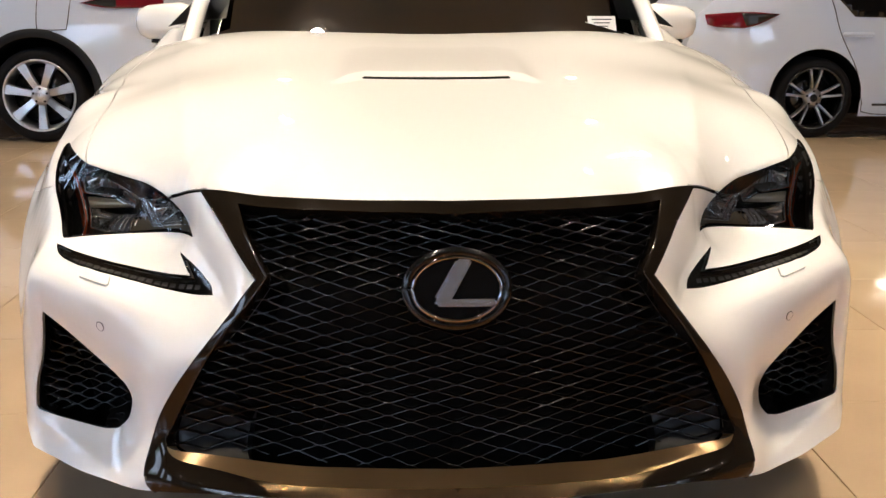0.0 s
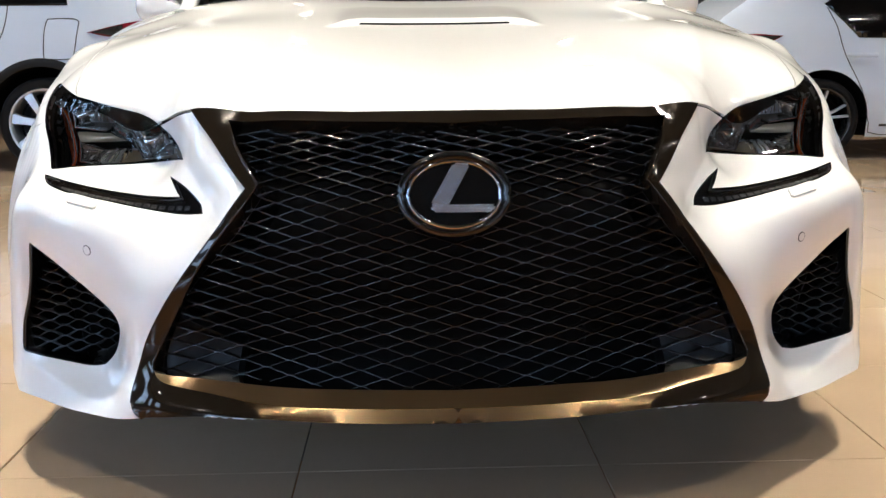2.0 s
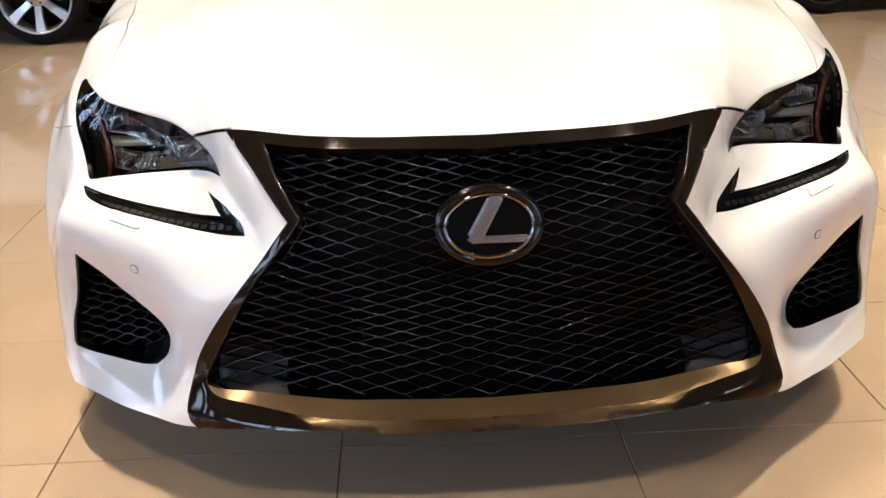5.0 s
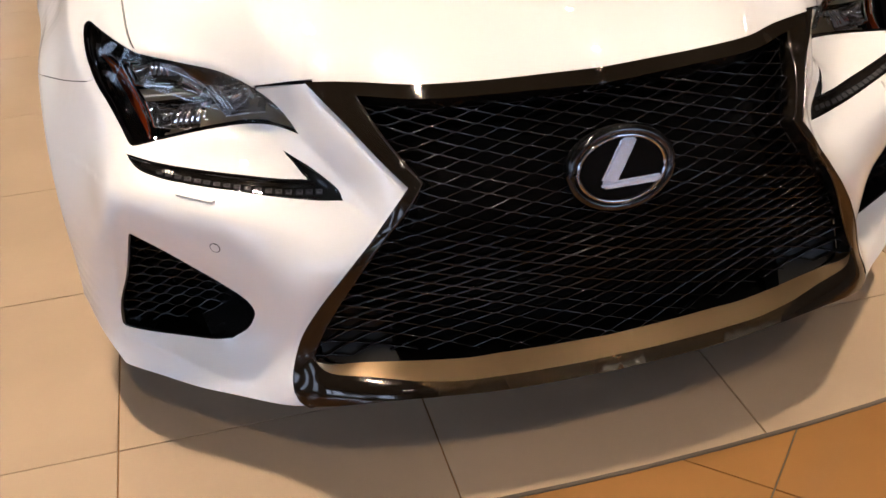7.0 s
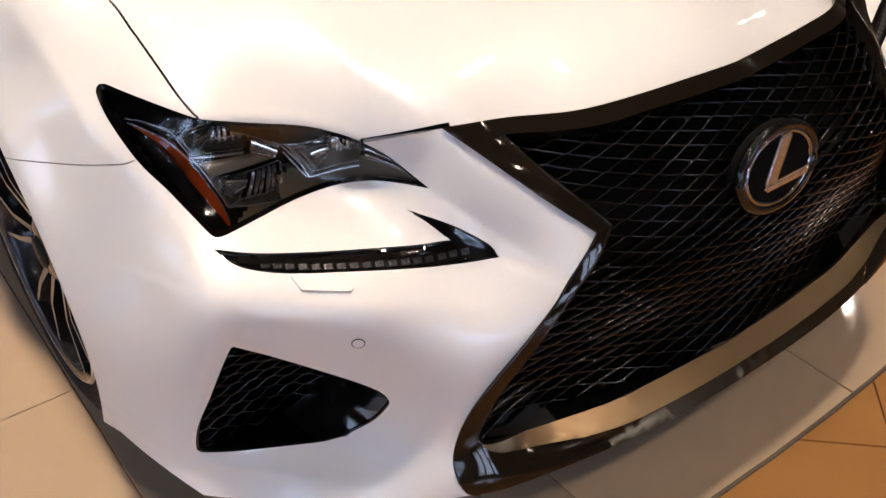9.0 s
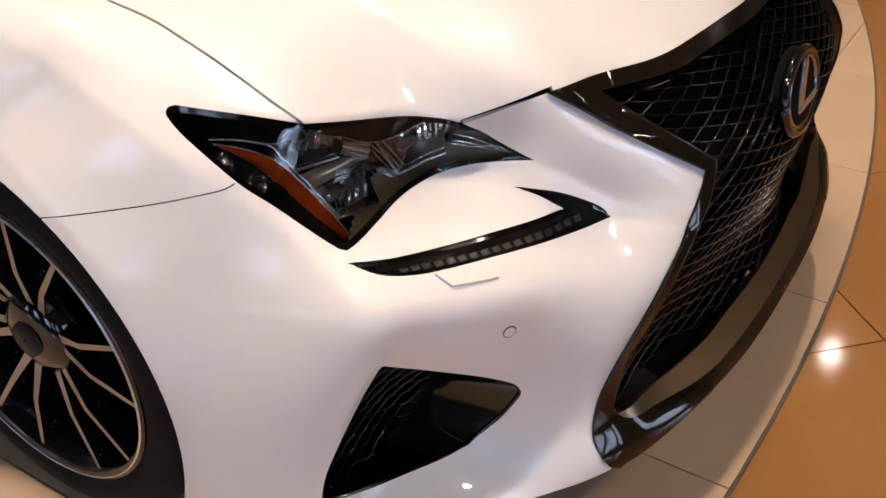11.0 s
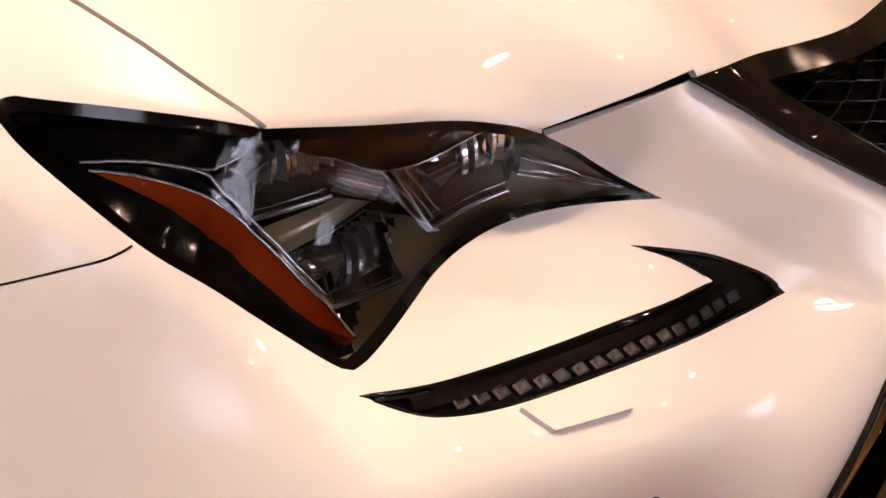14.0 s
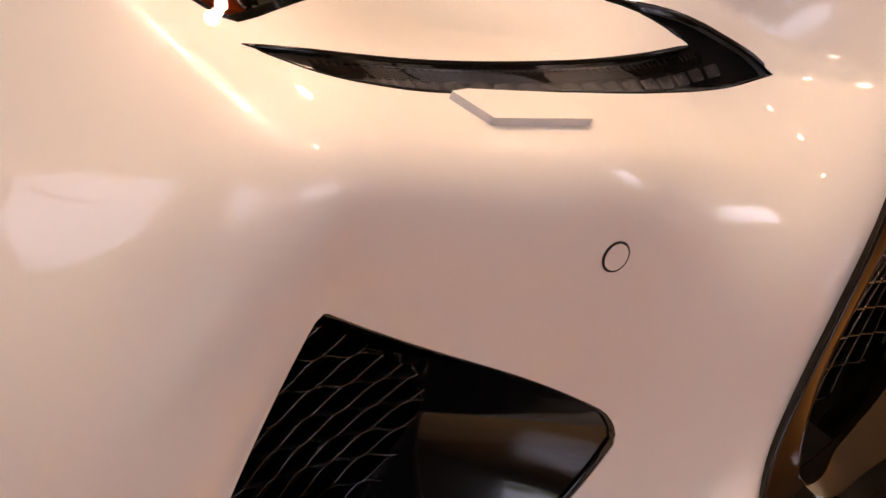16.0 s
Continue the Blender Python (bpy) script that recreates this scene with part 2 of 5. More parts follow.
GRILLE_SIDES = [(0.20, 0.138, 0.706), (0.30, 0.162, 0.709), (0.371, 0.185, 0.690), (0.457, 0.231, 0.712), (0.340, 0.048, 0.590), (0.18, 0.022, 0.594),
                (0.25, 0.030, 0.413), (0.548, 0.094, 0.250), (0.12, 0.030, 0.30), (0.25, 0.038, 0.30)]
# the mesh's foot and the blade's lower edge, as even rows
FOOT_LINE = [(x, 0.023 + 0.21 * x * x, 0.245 + 0.10 * x * x) for x in np.arange(0, 0.48, 0.03)]
LIP_LINE = [(x, -0.024 + 0.49 * x ** 3, 0.207 + 0.015 * x) for x in np.arange(0, 0.53, 0.03)]
LIP_UNDER = [(x, -0.018 + 0.49 * x ** 3, 0.191 + 0.010 * x) for x in np.arange(0, 0.53, 0.03)]
BUMPER = [(0.432, 0.143, 0.540), (0.691, 0.235, 0.550), (0.637, 0.201, 0.542), (0.480, 0.234, 0.624), (0.509, 0.246, 0.593), 
          (0.763, 0.333, 0.591), (0.646, 0.178, 0.472), (0.740, 0.263, 0.442), (0.710, 0.245, 0.424), (0.680, 0.227, 0.404), (0.650, 0.210, 0.384), (0.620, 0.193, 0.361), (0.605, 0.183, 0.349), (0.653, 0.243, 0.238), (0.782, 0.279, 0.469), (0.843, 0.354, 0.245),
          (0.839, 0.352, 0.240), (0.858, 0.351, 0.164), (0.7, 0.195, 0.166), (0.91, 0.493, 0.210), (0.795, 0.285, 0.556), (0.500, 0.278, 0.618), (0.530, 0.323, 0.612), (0.560, 0.342, 0.609),
          (0.590, 0.350, 0.606), (0.620, 0.352, 0.604), (0.650, 0.349, 0.604), (0.680, 0.345, 0.604), (0.670, 0.402, 0.722), (0.640, 0.390, 0.715), (0.610, 0.378, 0.708), (0.580, 0.352, 0.702), (0.550, 0.323, 0.692)]
FENDER = [(0.753, 0.351, 0.603), (0.801, 0.464, 0.682), (0.797, 0.559, 0.756), (0.719, 0.422, 0.735), (0.537, 0.313, 0.687),
          (0.872, 0.596, 0.655), (0.83, 0.671, 0.773), (0.862, 0.743, 0.728), (0.921, 0.540, 0.450), (0.922, 0.620, 0.570), (0.893, 0.854, 0.715),
          (0.915, 1.253, 0.553), (0.895, 1.367, 0.258), (0.79, 0.72, 0.832), (0.82, 0.9, 0.832), (0.84, 1.1, 0.858), (0.83, 1.3, 0.883)]
# the flat flank between the side ridge and the wheel arch
FLANK_SIDE = [(0.856, 0.613, 0.706), (0.883, 0.687, 0.693), (0.854, 0.553, 0.669), (0.888, 0.622, 0.649), (0.846, 0.499, 0.631), (0.886, 0.560, 0.600), (0.837, 0.433, 0.563),
              (0.881, 0.486, 0.506), (0.841, 0.372, 0.500), (0.881, 0.446, 0.434), (0.850, 0.353, 0.420), (0.884, 0.427, 0.344)]
# the seam between hood and fender, and the hood
SEAM = [(0.72, 0.50, 0.782), (0.727, 0.60, 0.815), (0.737, 0.70, 0.837), (0.75, 0.80, 0.851), (0.762, 0.90, 0.863), (0.772, 1.05, 0.883)]
HOOD = [(0, 0.340, 0.796), (0, 0.786, 0.886), (0, 1.283, 0.960), (0.45, 0.341, 0.774), (0.55, 0.688, 0.874), (0.6, 1.084, 0.935), (0.73, 1.086, 0.902), (0.69, 1.334, 0.940)]


# the surround's outer edge on the bumper: waist to foot, and hood corner to waist
SPINDLE = [(0.356, 0.046, 0.570), (0.376, 0.046, 0.540), (0.401, 0.048, 0.510), (0.450, 0.059, 0.450), (0.493, 0.076, 0.390), (0.526, 0.092, 0.330), (0.546, 0.096, 0.270),
           (0.555, 0.078, 0.230), (0.444, 0.213, 0.700), (0.425, 0.183, 0.680), (0.386, 0.124, 0.640), (0.347, 0.060, 0.600)]


HOOD_EDGE = 0.030
# folds pressed into the sheet: line of (round, up, height), reach of the slope to the left and right of its course, roundness of the crest
FOLDS = [([(48, 38.0, 0.0), (44.0, 34.8, 0.006), (41.0, 32.3, 0.012), (39.0, 30.5, 0.016), (36.6, 27.9, 0.020), (34.4, 25.5, 0.022), (32.8, 24.0, 0.022), (31.5, 22.6, 0.022), (30.4, 21.0, 0.022), (29.75, 19.7, 0.022),
           (29.6, 18.7, 0.022), (29.8, 17.5, 0.022), (30.2, 15.6, 0.022), (30.7, 13.8, 0.020), (31.4, 11.4, 0.016), (32.2, 8.8, 0.007), (32.6, 7.0, 0.0)], 3.6, 2.2, 0.09),
         ([(29.5, 18.95, 0.006), (28.0, 18.75, 0.013), (25.6, 18.3, 0.016), (22.3, 17.6, 0.016), (19.4, 17.0, 0.014), (17.0, 16.6, 0.010), (14.6, 16.5, 0.004), (12.8, 16.8, 0.0)], 2.4, 1.3, 0.32),
         ([(27.9, 18.3, 0.0), (28.25, 17.6, -0.003), (28.6, 16.9, -0.007), (28.95, 16.1, -0.010), (29.7, 14.6, -0.010), (30.6, 12.6, -0.007), (31.9, 9.0, 0.0)], 0.35, 2.6, 0.25),
         ([(32.2, 8.0, 0.0), (31.2, 7.9, 0.006), (29.0, 7.6, 0.010), (26.6, 7.1, 0.010), (24.1, 6.7, 0.008), (22.2, 6.6, 0.003), (21.0, 6.6, 0.0)], 1.0, 0.55, 0.12),
         ([(18.35, 22.0, -0.002), (17.6, 21.4, -0.005), (16.7, 20.7, -0.006), (15.2, 19.3, -0.006), (14.0, 18.2, -0.004), (12.9, 17.4, 0.0)], 0.42, 1.5, 0.12),
         ([(15.75, 18.5, -0.003), (15.0, 18.2, -0.006), (14.2, 17.8, -0.005), (13.4, 17.35, -0.002), (12.7, 17.0, 0.0)], 0.30, 0.8, 0.12),
         ([(46.0, 29.9, 0.0), (44.0, 28.6, 0.004), (42.3, 26.3, 0.006), (40.9, 24.4, 0.007), (39.6, 21.9, 0.007), (38.6, 18.9, 0.006), (38.1, 15.5, 0.004), (37.6, 12.0, 0.0)], 1.0, 2.5, 0.15),
         ([(29.3, 20.95, 0.0), (28.0, 20.7, 0.003), (26.3, 20.42, 0.004), (23.4, 20.12, 0.004), (20.6, 19.95, 0.003), (18.4, 19.85, 0.0)], 0.7, 0.9, 0.12),
         ([(17.2, 24.9, 0.002), (18.6, 26.1, 0.007), (20.7, 28.1, 0.010), (22.3, 30.2, 0.011), (26.0, 34.2, 0.010), (33.0, 39.0, 0.008), (45.0, 45.0, 0.002)], 2.4, 2.0, 0.10),
         ([(17.6, 24.97, 0.0), (19.2, 24.9, HOOD_EDGE * 0.7), (21.2, 24.86, HOOD_EDGE), (24.0, 25.95, HOOD_EDGE), (26.85, 26.4, HOOD_EDGE), (29.3, 26.8, HOOD_EDGE * 0.8), (31.6, 27.7, HOOD_EDGE * 0.4), (34.0, 28.8, 0.0)], 1.6, 2.4, 0.12)]
FOLD_LINES = [(fine, fine[:, :2].min(0) - 7 * max(left, right), fine[:, :2].max(0) + 7 * max(left, right), left, right, crest)
              for fine, left, right, crest in ((curve(line, 1.2), left, right, crest) for line, left, right, crest in FOLDS)]


def folded(ab):
    """The height of all folds at the given angles; each fold fades out towards its ends."""
    total = np.zeros(len(ab))
    for fine, low, high, left, right, crest in FOLD_LINES:
        reached = np.flatnonzero(np.all((ab > low) & (ab < high), axis=1))
        if not len(reached):
            continue
        u, v = ab[reached].T
        best, side, tall = np.full(len(u), 1e9), np.zeros(len(u)), np.zeros(len(u))
        for p, q in zip(fine, fine[1:]):
            dx, dy = q[0] - p[0], q[1] - p[1]
            gx, gy = u - p[0], v - p[1]
            t = np.clip((gx * dx + gy * dy) / (dx * dx + dy * dy), 0, 1)
            gx, gy = gx - t * dx, gy - t * dy
            dist = 0.865 * gx * gx + gy * gy
            near = dist < best
            best[near], side[near], tall[near] = dist[near], (dx * gy - dy * gx)[near], (p[2] + (q[2] - p[2]) * t)[near]
        x2 = best / np.where(side > 0, left * left, right * right)
        total[reached] += tall * np.exp(-np.sqrt(x2 + crest * crest) + crest)
    return total


def smooth_shell(points, stiff=4e-6):
    """The distance from the core as a function of direction, smooth through the given points and their mirror images."""
    full = np.array([p for p in points] + [(-x, y, z) for x, y, z in points if x > 0], float)
    arm = full - CORE
    far = np.linalg.norm(arm, axis=1)
    way = arm / far[:, None]
    far = far - folded(np.degrees(np.c_[np.arctan2(np.abs(way[:, 0]), -way[:, 1]), np.arcsin(way[:, 2])]))
    n = len(full)
    gap = np.linalg.norm(way[:, None] - way[None], axis=2) ** 3
    side = np.c_[np.ones(n), way]
    system = np.block([[gap + np.diag(np.where(full[:, 2] < 0.25, 0.15 * stiff, stiff)), side], [side.T, np.zeros((4, 4))]])
    weight = np.linalg.solve(system, np.r_[far, np.zeros(4)])
    return way, weight


SHELL_WAY, SHELL_WEIGHT = smooth_shell(NOSE_LINE + GRILLE_SIDES + FOOT_LINE + LIP_LINE + LIP_UNDER + BUMPER + SPINDLE + FLANK_SIDE + FENDER + SEAM + HOOD)


def reach(way):
    """How far the skin lies from the core along unit directions."""
    gap = np.sqrt(np.maximum(2 - 2 * (way @ SHELL_WAY.T), 0)) ** 3
    ab = np.degrees(np.c_[np.arctan2(np.abs(way[:, 0]), -way[:, 1]), np.arcsin(np.clip(way[:, 2], -1, 1))])
    return gap @ SHELL_WEIGHT[:-4] + SHELL_WEIGHT[-4] + way @ SHELL_WEIGHT[-3:] + folded(ab)


def ways(ab):
    a, b = np.radians(np.asarray(ab, float).reshape(-1, 2)).T
    return np.c_[np.sin(a) * np.cos(b), -np.cos(a) * np.cos(b), np.sin(b)]


def skin(ab, off=0.0):
    """Places on the skin for angles (round from the nose, up), pushed out by off along the skin's normal."""
    ab = np.asarray(ab, float).reshape(-1, 2)
    w = ways(ab)
    p = CORE + w * reach(w)[:, None]
    if np.any(off):
        p = p + normals(ab) * np.asarray(off).reshape(-1, 1)
    return p


def normals(ab):
    ab = np.asarray(ab, float).reshape(-1, 2)
    e = 0.15
    p = [CORE + ways(ab + d) * reach(ways(ab + d))[:, None] for d in np.array([(e, 0), (-e, 0), (0, e), (0, -e)])]
    n = np.cross(p[0] - p[1], p[2] - p[3])
    return n / np.linalg.norm(n, axis=1)[:, None]


def angles(p):
    d = np.asarray(p, float).reshape(-1, 3) - CORE
    return np.degrees(np.c_[np.arctan2(d[:, 0], -d[:, 1]), np.arctan2(d[:, 2], np.hypot(d[:, 0], d[:, 1]))])

# ---- the coupe: outlines on the skin, in degrees (round from the nose, up) ----
LAMP = outline([(34.5, 28.58), (33.3, 28.13), (31.6, 27.5), (29.3, 26.62)], [(29.3, 26.62), (26.85, 26.25), (24.0, 25.8), (22.2, 25.22), (21.2, 24.74)],
               [(21.2, 24.74), (20.0, 23.95), (19.0, 23.0), (18.15, 22.05)],
               [(18.15, 22.05), (19.35, 22.36), (20.7, 22.56), (22.6, 22.55), (24.9, 22.2), (26.85, 21.72), (28.3, 21.32)],
               [(28.3, 21.32), (28.8, 21.2), (29.25, 21.28), (30.3, 22.35), (31.45, 23.58), (32.75, 24.85), (34.4, 27.0), (34.95, 27.95), (35.05, 28.35), (34.85, 28.57), (34.5, 28.58)])
DRL = outline([(29.15, 20.72), (27.0, 20.33), (24.75, 20.04), (22.1, 19.78), (19.6, 19.58), (17.6, 19.53)], [(17.6, 19.53), (18.55, 20.53), (19.3, 21.1)],
              [(19.3, 21.1), (17.6, 20.3), (16.5, 19.58), (15.8, 19.0), (15.5, 18.46)],
              [(15.5, 18.46), (17.2, 18.45), (19.9, 18.72), (22.8, 19.1), (25.3, 19.38), (26.8, 19.65), (28.1, 20.05), (29.15, 20.72)])
TRIM_TOP = [(0, 24.2), (3.4, 24.24), (7.0, 24.25), (10.6, 24.33), (14.0, 24.7), (17.25, 24.88)]
TRIM_SIDE = [(11.6, 19.33), (12.14, 18.62), (13.65, 16.7), (15.34, 14.81), (16.9, 12.94), (18.11, 11.04), (18.7, 9.4), (18.95, 8.2), (18.85, 7.35)]
TRIM_FOOT = [(18.05, 6.62), (17.3, 6.86), (13.9, 7.10), (10.8, 7.08), (6.6, 6.93), (0, 6.82)]
BLADE_CREASE = [(0, 7.46), (3.7, 7.48), (8.8, 7.58), (10.5, 7.69), (12.19, 7.86)]
TRIM_OUT = outline(TRIM_TOP, [(17.25, 24.88), (11.6, 19.33)],
                   TRIM_SIDE, [(18.85, 7.35), (18.6, 6.9), (18.05, 6.62)], TRIM_FOOT, [(0, 6.82), (0, 24.2)])
IN_TOP = [(0, 23.35), (3.4, 23.44), (6.9, 23.49), (10.4, 23.55), (14.45, 24.0)]
IN_SIDE = [(14.45, 24.0), (13.0, 22.0), (10.95, 19.53)], [(10.95, 19.53), (11.85, 18.22), (13.82, 15.93), (15.5, 13.69), (16.9, 11.5), (17.7, 9.75), (17.6, 9.25)]
IN_FOOT = [(17.6, 9.25), (17.2, 9.1), (15.5, 8.92), (13.0, 8.72), (10.3, 8.53), (6.9, 8.42), (0, 8.31)]
TRIM_IN = outline(IN_TOP, *IN_SIDE, IN_FOOT, [(0, 8.31), (0, 23.35)])
IN_OPEN = outline(IN_TOP, *IN_SIDE, IN_FOOT)
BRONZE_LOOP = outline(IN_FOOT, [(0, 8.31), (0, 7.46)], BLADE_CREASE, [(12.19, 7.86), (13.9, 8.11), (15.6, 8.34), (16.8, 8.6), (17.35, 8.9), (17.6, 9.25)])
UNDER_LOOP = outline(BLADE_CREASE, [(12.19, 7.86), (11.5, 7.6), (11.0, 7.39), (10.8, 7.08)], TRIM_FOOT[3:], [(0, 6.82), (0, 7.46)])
FOG = outline([(28.75, 16.15), (27.24, 15.3), (24.78, 13.99), (23.56, 13.28), (22.6, 12.66)], [(22.6, 12.66), (21.95, 12.15), (21.6, 11.5), (21.75, 10.9), (22.5, 9.75), (23.9, 8.62)],
              [(23.9, 8.62), (25.4, 8.35), (28.5, 8.45), (31.5, 8.55)], [(31.5, 8.55), (31.95, 8.8), (31.6, 10.5), (30.6, 12.6), (29.6, 14.8), (28.98, 16.05), (28.75, 16.15)])
BELOW = [(18.05, 6.62), (21.4, 5.98), (25.5, 5.8), (29.0, 5.85), (32.0, 5.8)]
BELOW_BACK = [(32.0, 5.8), (34.3, 7.05), (37.0, 8.1)]
WHEEL = (0.875, 0.33)
arch_turn = np.radians(np.linspace(-18, 178, 40))
ARCH = angles(np.c_[np.full(40, 0.921), WHEEL[0] - 0.360 * np.cos(arch_turn), WHEEL[1] + 0.360 * np.sin(arch_turn)])
FENDER_GAP = curve([(32.9, 24.88), (33.45, 24.73), (34.4, 24.68), (37.3, 24.62), (42.5, 24.7)], 0.35)
HOOD_GAP = curve([(29.3, 26.62), (30.35, 27.85), (31.4, 29.25), (33.0, 31.2), (35.05, 33.35), (39.5, 36.4), (45.5, 39.5), (53.0, 43.9), (59.0, 47.6), (62.0, 50.2)], 0.35)
NOSE_GAP = curve([(16.95, 24.97), (21.2, 24.74)], 0.35)
COWL = curve([(62.0, 50.2), (54.0, 53.5), (40.0, 59.0), (20.0, 65.0), (0, 66.5)], 0.5)
GAPS = [ribbon(FENDER_GAP, 0.06), ribbon(HOOD_GAP, 0.13), ribbon(NOSE_GAP, 0.22)]
HOOD_LOOP = np.vstack([curve(TRIM_TOP, 0.35)[:-1], NOSE_GAP[:-1], outline([(21.2, 24.74), (22.2, 25.22), (24.0, 25.8), (26.85, 26.25), (29.3, 26.62)]), HOOD_GAP[:-1], COWL[:-1], curve([(0, 66.5), (0, 24.2)], 0.35)])
REAR = curve([(80.0, 7.5), (80.0, 30.0), (76.0, 43.0), (62.0, 50.2)], 0.5)


LAMP_WINDOW = outline([(31.76, 26.42), (30.78, 26.04), (30.2, 26.03), (29.04, 26.2)], [(29.04, 26.2), (28.28, 26.27)], [(28.28, 26.27), (27.8, 26.2)], [(27.8, 26.2), (28.0, 25.75)],
                      [(28.0, 25.75), (26.76, 25.33), (25.63, 24.82)], [(25.63, 24.82), (24.73, 24.59), (23.9, 24.55), (23.13, 24.67), (22.13, 24.85)],
                      [(22.13, 24.85), (21.6, 24.45), (21.3, 23.69), (21.42, 23.07)], [(21.42, 23.07), (23.93, 23.06)], [(23.93, 23.06), (24.66, 23.57), (25.47, 23.5)], [(25.47, 23.5), (25.39, 22.47)],
                      [(25.39, 22.47), (28.19, 22.57)], [(28.19, 22.57), (28.99, 23.73), (29.62, 24.4), (30.39, 25.29), (31.76, 26.42)])
AMBER_IN = [(33.44, 26.72), (32.51, 26.36), (31.52, 25.84), (30.73, 25.28), (29.78, 24.26), (29.11, 23.36), (28.6, 22.6), (28.28, 21.85)]
AMBER_LOOP = outline(AMBER_IN, [(28.28, 21.85), (28.42, 21.96), (29.0, 22.59), (29.74, 23.33), (30.56, 24.17), (31.26, 24.85), (32.03, 25.58), (32.81, 26.25), (33.44, 26.72)])
SPEAR = outline([(21.05, 24.35), (20.07, 23.66), (18.62, 22.4)], [(18.62, 22.4), (20.08, 22.85), (21.1, 23.25)], [(21.1, 23.25), (21.05, 24.35)])
DRL_ROW = [(26.8, 19.96), (24.66, 19.6), (21.85, 19.26), (18.99, 18.95), (17.0, 18.92)]
DRL_GUIDE = [(28.06, 20.32), (26.78, 20.1), (24.55, 19.8), (21.9, 19.52), (18.9, 19.28), (17.2, 19.25)]
CORNER_PLATE = outline([(16.3, 12.0), (13.0, 10.6)], [(13.0, 10.6), (13.15, 9.6), (12.6, 8.7)], [(12.6, 8.7), (15.5, 8.95), (17.4, 9.3)], [(17.4, 9.3), (17.4, 10.2), (16.3, 12.0)])
WASHER = outline([(25.72, 19.3), (25.55, 19.05), (25.3, 18.72)], [(25.3, 18.72), (25.0, 18.67), (23.05, 18.37)], [(23.05, 18.37), (22.9, 18.47)], [(22.9, 18.47), (23.2, 18.95)], [(23.2, 18.95), (25.3, 19.3)], [(25.3, 19.3), (25.72, 19.3)], step=0.15)


def skin_net():
    """One net of triangles over half of the skin, whose edges follow all the outlines."""
    from mathutils.geometry import delaunay_2d_cdt
    lines = [(LAMP, True), (DRL, True), (TRIM_OUT, True), (TRIM_IN, True), (BRONZE_LOOP, True), (UNDER_LOOP, True), (FOG, True), (LAMP_WINDOW, True), (AMBER_LOOP, True), (SPEAR, True), (CORNER_PLATE, True), (WASHER, True), (curve(BELOW, 0.35), False), (curve(BELOW_BACK, 0.35), False),
             (ARCH, False), (COWL, False), (REAR, False), (curve([(0, 24.2), (0, 66.5)], 0.35), False)] + [(g, True) for g in GAPS] + [(curve(np.array(fold[0])[:, :2], 0.25), False) for fold in FOLDS]
    points, edges = [], []
    for line, closed in lines:
        k = len(points)
        points += [tuple(p) for p in line]
        edges += [(k + i, k + i + 1) for i in range(len(line) - 1)] + ([(k + len(line) - 1, k)] if closed else [])
    fixed = np.array(points)
    cell = {}
    for p in fixed:
        cell.setdefault((int(p[0]), int(p[1])), []).append(p)
    for step, fine in ((0.21, True), (0.42, False)):
        aa, bb = np.meshgrid(np.arange(0.0, 82, step), np.arange(4.5, 68, step))
        aa[1::2] += step / 2
        net = np.c_[aa.ravel(), bb.ravel()]
        close = (net[:, 0] > 11) & (net[:, 0] < 47) & (net[:, 1] < 33)
        net = net[close == fine]
        squares, far = {}, np.ones(len(net), bool)
        for i, key in enumerate(zip(net[:, 0].astype(int), net[:, 1].astype(int))):
            squares.setdefault(key, []).append(i)
        for (u, v), members in squares.items():
            near = [q for du in (-1, 0, 1) for dv in (-1, 0, 1) for q in cell.get((u + du, v + dv), ())]
            if near:
                gap = np.min(np.sum((net[members][:, None] - np.array(near)[None]) ** 2, axis=2), axis=1)
                far[members] = gap > (0.5 * step) ** 2
        points += [tuple(p) for p in net[far]]
    out = delaunay_2d_cdt([Vector(p) for p in points], edges, [], 0, 1e-4)
    return np.array([tuple(v) for v in out[0]]), np.array([tuple(f) for f in out[2]])


NET, TRIS = skin_net()
MIDS = NET[TRIS].mean(axis=1)
NET_N = normals(NET)
NET_P = skin(NET)
in_lamp, in_drl, in_fog, in_out = (inside(MIDS, loop) for loop in (LAMP, DRL, FOG, TRIM_OUT))
in_mesh, in_bronze, in_under = inside(MIDS, TRIM_IN), inside(MIDS, BRONZE_LOOP), inside(MIDS, UNDER_LOOP)
in_gap = np.any([inside(MIDS, g) for g in GAPS], axis=0)
ARCH_LOOP = np.vstack([ARCH, [(ARCH[-1][0], 0), (ARCH[0][0], 0)]])
in_arch = inside(MIDS, ARCH_LOOP)
in_hood = inside(MIDS, HOOD_LOOP) & ~in_gap & ~in_lamp & ~in_out
floor_line = np.vstack([curve(BELOW, 0.35), curve(BELOW_BACK, 0.35), [(37.2, 8.1), (90, 8.1)]])
above = MIDS[:, 1] > np.interp(MIDS[:, 0], floor_line[:, 0], floor_line[:, 1], left=6.0)
gap_b = np.interp(MIDS[:, 0], FENDER_GAP[:, 0], FENDER_GAP[:, 1])
rear_ok = inside(MIDS, np.vstack([[(0, 0), (80, 0)], REAR, COWL]))
free = ~(in_lamp | in_drl | in_fog | in_out | in_gap | in_arch | in_hood) & above & rear_ok
upper = (MIDS[:, 0] > 32.9) & (MIDS[:, 1] > gap_b) | (MIDS[:, 0] > 46)
upper |= (MIDS[:, 1] > 26.5)
in_fender, in_bumper = free & upper, free & ~upper
